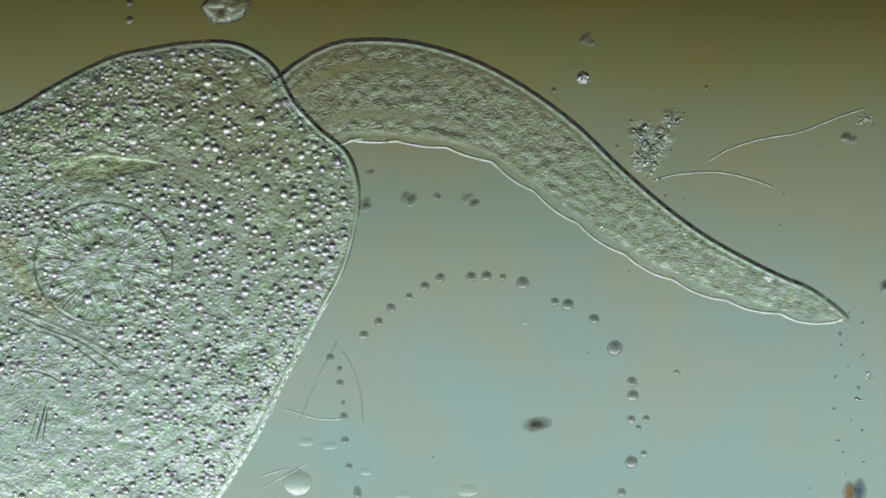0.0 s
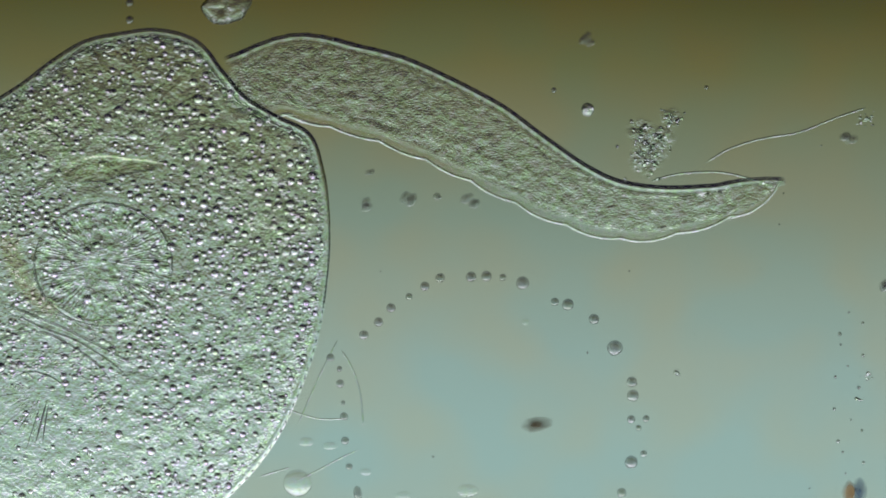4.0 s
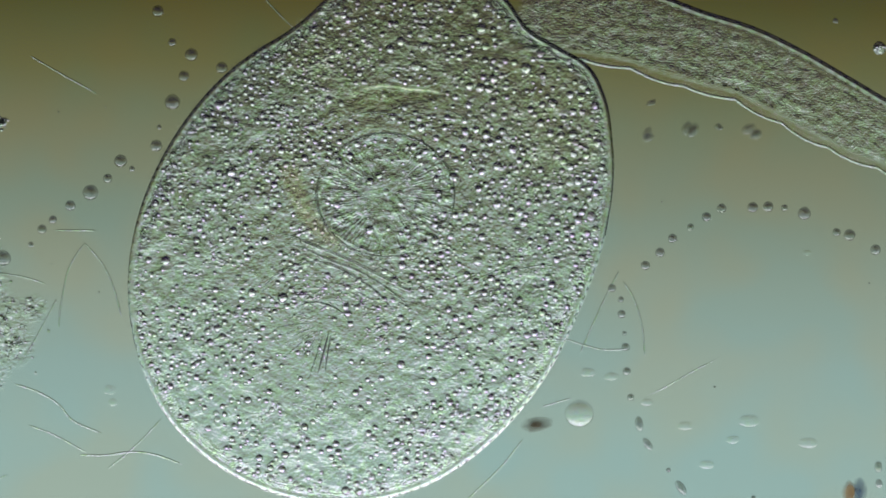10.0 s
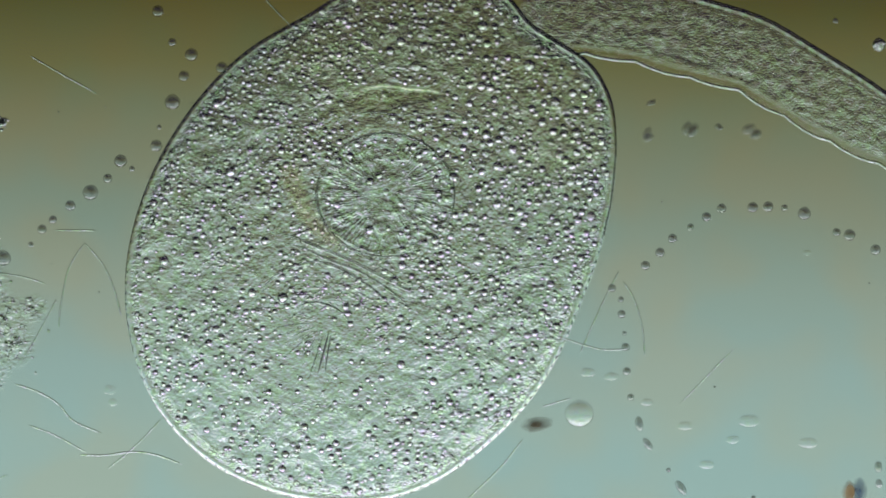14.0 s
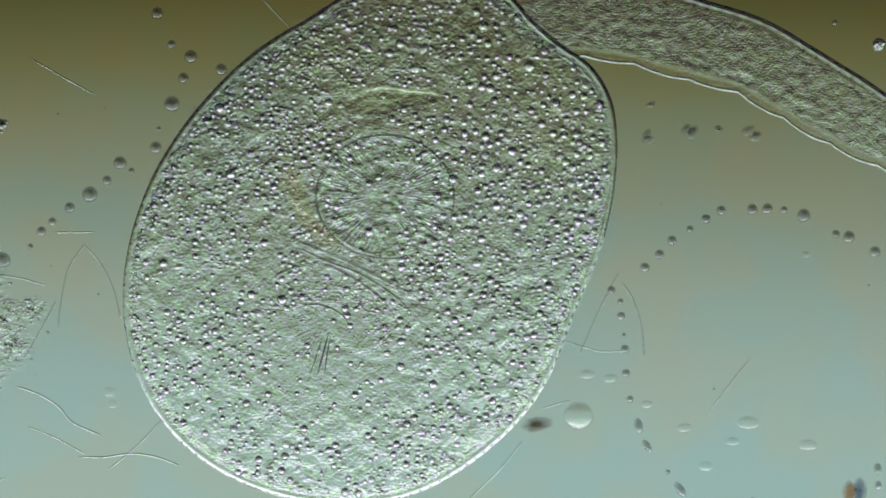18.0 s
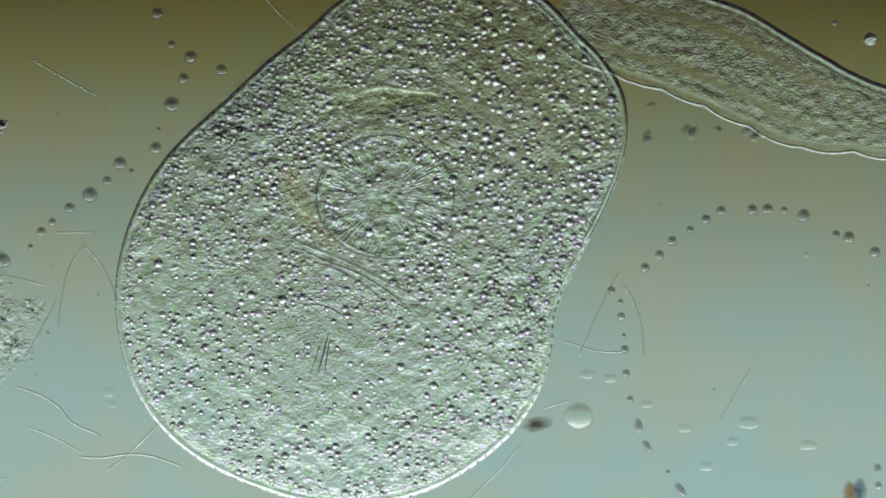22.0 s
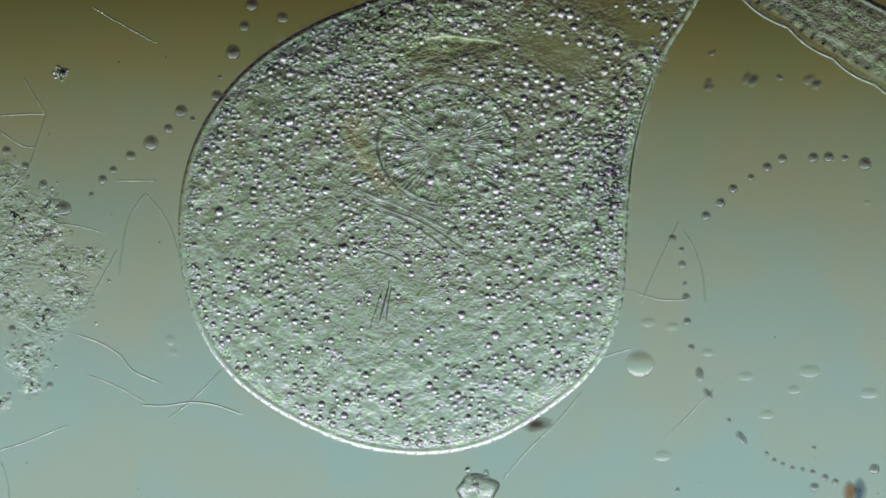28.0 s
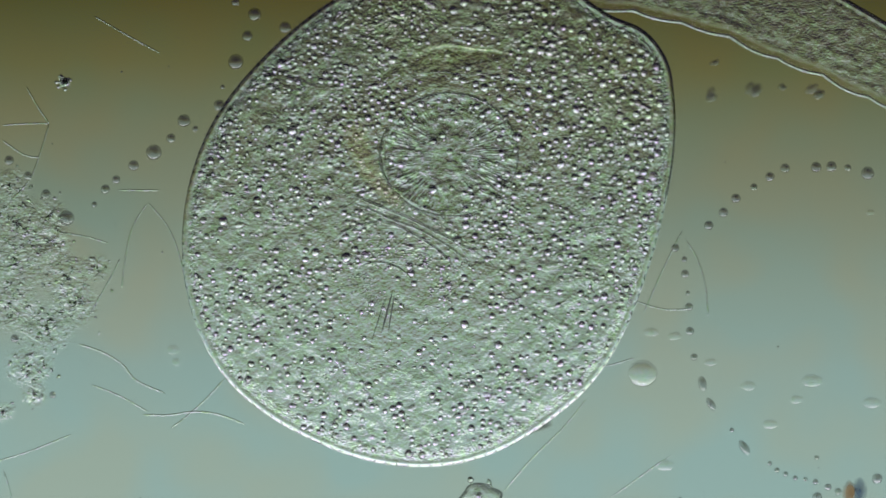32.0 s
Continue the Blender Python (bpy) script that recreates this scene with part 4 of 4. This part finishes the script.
debris_clump(((-80, 470, 60, 110), (-85, 540, 60, 110), (-25, 500, 44, 70), (5, 560, 50, 90), (58, 545, 28, 36), (20, 610, 45, 90), (-30, 650, 50, 100), (-60, 720, 42, 80), (-50, 770, 26, 40), (-95, 610, 55, 70), (-105, 800, 20, 20), (-95, 400, 36, 50), (-20, 450, 30, 30)), 3, "loose grey-green heap of granular debris on the slide", (1.6, 4.4), film=True)
debris_clump(((1632, 110, 26, 26), (1650, 140, 34, 46), (1640, 160, 30, 30), (1685, 85, 20, 22), (1670, 120, 24, 16)), 4, "crumbly grey-green debris cluster on the slide", film=True)
debris_clump(((735, 946, 26, 30), (715, 922, 14, 8), (752, 930, 14, 8)), 6, "small clump of granular debris beside the body")
debris_clump(((2, 218, 15, 50),), 7, "tiny dark granular clump on the slide", (2.5, 6))
debris_clump(((1696, 537, 8, 10),), 8, "tiny pale crumb cluster on the slide", (2, 4))
debris_clump(((2033, 542, 12, 10), (2020, 585, 10, 6)), 9, "scattered pale crumbs on the slide", (2, 4))
debris_clump(((2035, 88, 26, 26),), 10, "faint pale debris patch on the slide", (2, 4))


def blurred_crumb(x, y, seed, size=1.0):
    """A crumb that floats above the slide: two or three soft lumps."""
    g = random.Random(seed)
    ob = tagged(new("crumb_pair"), "small dark grey crumb out of focus over the slide", "debris")
    ob.matrix_world = Matrix.Translation(plan(x, y))
    for k in range(3):
        r = size * g.uniform(7, 11)
        vs, fs = ball(r * PX, 1.5, 1.0, 0.5, 20, 14, 0.1, seed + 5 * k)
        th = [0.75 * max(0.0, v.z / (0.5 * r * PX)) ** 2.0 for v in vs]
        m = Matrix.Translation(plan(784 + size * g.uniform(-11, 11), 441 + size * g.uniform(-6, 6), 0.5 * r * PX)) @ Matrix.Rotation(radians(g.uniform(0, 60)), 4, "Z")
        part("crumb", mesh_from("crumb", vs, fs, M_DROP, th), ob, m)


for k, (x, y, size) in enumerate(((1222, 228, 1.0), (1331, 235, 1.1), (1152, 240, 0.8), (1995, 120, 0.9), (2058, 385, 0.9), (1533, -51, 0.9), (1273, 225, 0.5), (1153, 180, 0.5))):
    blurred_crumb(x, y, 20 + k, size)


def flake(x, y, size, label):
    n, k, vs, fs = 30, 8, [], []
    for j in range(k + 1):
        s = j / k
        for i in range(n):
            a = 2 * math.pi * i / n
            r = size * s * (1 + 0.25 * noise.noise(Vector((math.cos(a) * 1.3, math.sin(a) * 1.3, 2))))
            p = Vector((r * PX * math.cos(a), r * 0.72 * PX * math.sin(a), 0))
            p.z = 0.05 * math.sqrt(max(0, 1 - s ** 4)) + 2.2 * wrinkle(p) + 0.012
            vs.append(p)
    for j in range(k):
        for i in range(n):
            fs.append((j * n + i, (j + 1) * n + i, (j + 1) * n + (i + 1) % n, j * n + (i + 1) % n))
    ob = tagged(new("debris_flake", mesh_from("debris_flake", vs, fs, M_DEBRIS)), label, "debris")
    ob.matrix_world = Matrix.Translation(plan(x, y))


flake(898, -110, 44, "crinkled translucent grey flake of debris on the slide")
flake(738, 955, 38, "rounded crinkled grey flake of debris near the body")
for k in range(30):
    x, y = rng.uniform(1120, 2040), rng.uniform(120, 980)
    if k > 18:
        x, y = rng.uniform(-110, 190), rng.uniform(60, 980)
    droplet(x, y, rng.uniform(1.2, 2.0), 1.0, 0, "speck", "tiny grey speck on the glass slide", "specks")
for k in range(16):
    droplet(2000 + 26 * math.sin(k * 1.9), 430 + 19 * k, 2.0 + (k * 7 % 5) * 0.4, 1.0, 0, "speck", "tiny grey speck on the glass slide", "specks")

# ---- dust on the lamp plate: it stays with the lamp ----


def dust(x, y, rx, ry, mat, label, turn=0.0):
    vs, fs = ball(PX * 1.49, rx, ry, 4.0, 28, 16, 0.15, x)
    th = [max(0.0, v.z / (4.0 * PX * 1.49)) ** 2.2 for v in vs]
    ob = tagged(new("dust_speck", mesh_from("dust_speck", vs, fs, mat, th)), label, "dust")
    p = (plan(x, y) - plan(784, 441)) * ((EYE - LAMP_Z) / EYE) + Vector((0, 0, LAMP_Z + 0.01))
    return ob, p, turn


DUST = [dust(951, 751, 30, 15, M_DUST, "blurred dark brown dust speck on the lamp plate", 8), dust(1521, 868, 14, 24, M_DUSTBLUE, "blurred blue dust speck on the lamp plate"), dust(1503, 872, 14, 24, M_DUSTAMBER, "blurred amber dust speck on the lamp plate")]


# ---- swimmers ----
def ciliate():
    ob = tagged(new("ciliate"), "small granular translucent ciliate swimming over the slide", "ciliate")
    n, m, vs, fs = 14, 18, [], []
    for i in range(n + 1):
        u = i / n
        w = 14.5 * math.sin(math.pi * min(1, u ** 0.8 * 0.97 + 0.015)) ** 0.75 + 1.5
        for j in range(m):
            a = 2 * math.pi * j / m
            vs.append(Vector(((u - 0.5) * 84 * PX, w * PX * math.cos(a), w * 0.7 * PX * math.sin(a))))
    for i in range(n):
        for j in range(m):
            fs.append((i * m + j, (i + 1) * m + j, (i + 1) * m + (j + 1) % m, i * m + (j + 1) % m))
    fs += [tuple(range(m)), tuple(n * m + j for j in range(m))[::-1]]
    part("cell_body", mesh_from("cell_body", vs, fs, M_CILIATE), ob)
    g = random.Random(2)
    for k in range(18):
        u, v = g.uniform(-0.42, 0.42), g.uniform(-0.7, 0.7)
        r = g.uniform(3, 5)
        gr = part("granule", grain_meshes[(3 * k) % 8], ob)
        gr.matrix_basis = Matrix.LocRotScale(Vector((u * 84 * PX, v * 13 * PX * (1 - abs(u)), 0.7 * 14 * PX * (1 - abs(u) * 0.8))), None, (r, r, r))
    return ob


swimmer = ciliate()
SWIM = ((0, 1500, -700, -100), (2.5, 1490, -500, -100), (4.2, 1485, -170, -95), (4.5, 1478, -95, -95), (4.6, 1490, -50, -100), (4.8, 1455, -5, -112), (5.0, 1488, 47, -50), (5.2, 1472, 66, -55), (5.4, 1488, 62, -15), (5.6, 1490, 40, 15), (6.0, 1620, 0, 15), (7, 1900, -60, 10), (14, 2300, 0, -30), (20, 2100, 200, -80),
        (22.0, 1640, 400, -130), (22.3, 1556, 445, -122), (22.5, 1512, 484, -122), (22.8, 1435, 520, -150), (23.0, 1391, 592, -107), (23.2, 1360, 612, -130), (23.5, 1273, 628, -165), (24.0, 1102, 739, 178), (24.3, 1005, 820, -145), (24.7, 955, 848, -150), (25.0, 888, 938, -165), (25.3, 818, 908, 170), (25.8, 770, 1010, 178), (27.5, 690, 1300, -110), (32, 650, 1800, -100))


def round_cell():
    ob = tagged(new("round_cell"), "small dark granular round cell drifting above the slide", "cell")
    vs, fs = ball(12 * PX, 1, 1, 0.8, 22, 14, 0.12, 4)
    th = [smoothstep(0.0, 0.35, abs(v.z) / (9.6 * PX)) for v in vs]
    part("cell_body", mesh_from("cell_body", vs, fs, M_FILM, th), ob)
    g = random.Random(11)
    for k in range(9):
        a, d, r = g.uniform(0, 6.28), g.uniform(1, 8), g.uniform(2.2, 4.2)
        gr = part("granule", grain_meshes[k % 8], ob)
        gr.matrix_basis = Matrix.LocRotScale(Vector((d * math.cos(a) * PX, d * math.sin(a) * PX, 8 * PX)), None, (r, r, r))
    return ob


cell = round_cell()
CELL = ((0, 1530, 15), (1, 1538, 14), (2, 1529, 46), (5, 1544, 72), (6, 1548, 62), (9, 1556, 86), (13, 1555, 80), (18, 1556, 76), (22, 1541, 66), (25, 1549, 88), (32, 1560, 60))
rod = tagged(new("filament", mesh_from("filament", *tube([Vector((u * PX, 2.0 * math.sin(u * 0.03) * PX, 0.02)) for u in np.linspace(-75, 75, 20)], 1.4 * PX, 6, 1.0, 0.5), M_THREAD)), "straight thin pale filament drifting over the slide", "filament", "filaments")
ROD = ((0, 1000, 720, 25), (6, 1120, 690, 25), (9, 1190, 672, 25), (13, 1240, 665, 40), (18, 1290, 680, 50), (22, 1302, 695, 57), (23, 1267, 722, 48), (25, 1204, 766, 44), (28, 1122, 812, 43), (30, 1070, 860, 38), (32, 1020, 915, 33))


strand = tagged(new("filament", mesh_from("filament", *tube([Vector((u * PX, (0.0008 * u * u) * PX, 0.02)) for u in np.linspace(-98, 98, 24)], 1.3 * PX, 6, 1.0, 0.5), M_THREAD)), "curved thin pale filament drifting beside the body", "filament", "filaments")
STRAND = ((0, 410, 100, 25), (5, 408, 100, 24), (6, 427, 84, 26), (7, 440, 60, 10), (9, 466, -6, -50), (20, 466, -6, -50), (26, 470, -40, -52), (32, 480, -60, -55))


def flat_rows(rows, z):
    out = []
    for t, x, y, *turn in rows:
        p = plan(x, y, z)
        out.append((t, pose(p.x, p.y, p.z, 0, 0, turn[0] if turn else 0)))
    return out


def motions():
    for ob, rows in KEYED:
        walk(ob, rows)
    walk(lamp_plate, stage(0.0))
    for ob, p, turn in DUST:
        walk(ob, [(t, Matrix.Translation(m.translation) @ Matrix.Translation(p) @ pose(0, 0, 0, 0, 0, turn)) for t, m in stage(0.0)])
    walk(swimmer, flat_rows(SWIM, 0.034))
    walk(cell, flat_rows(CELL, 0.02))
    walk(rod, flat_rows(ROD, 0.0))
    walk(strand, flat_rows(STRAND, 0.0))


motions()
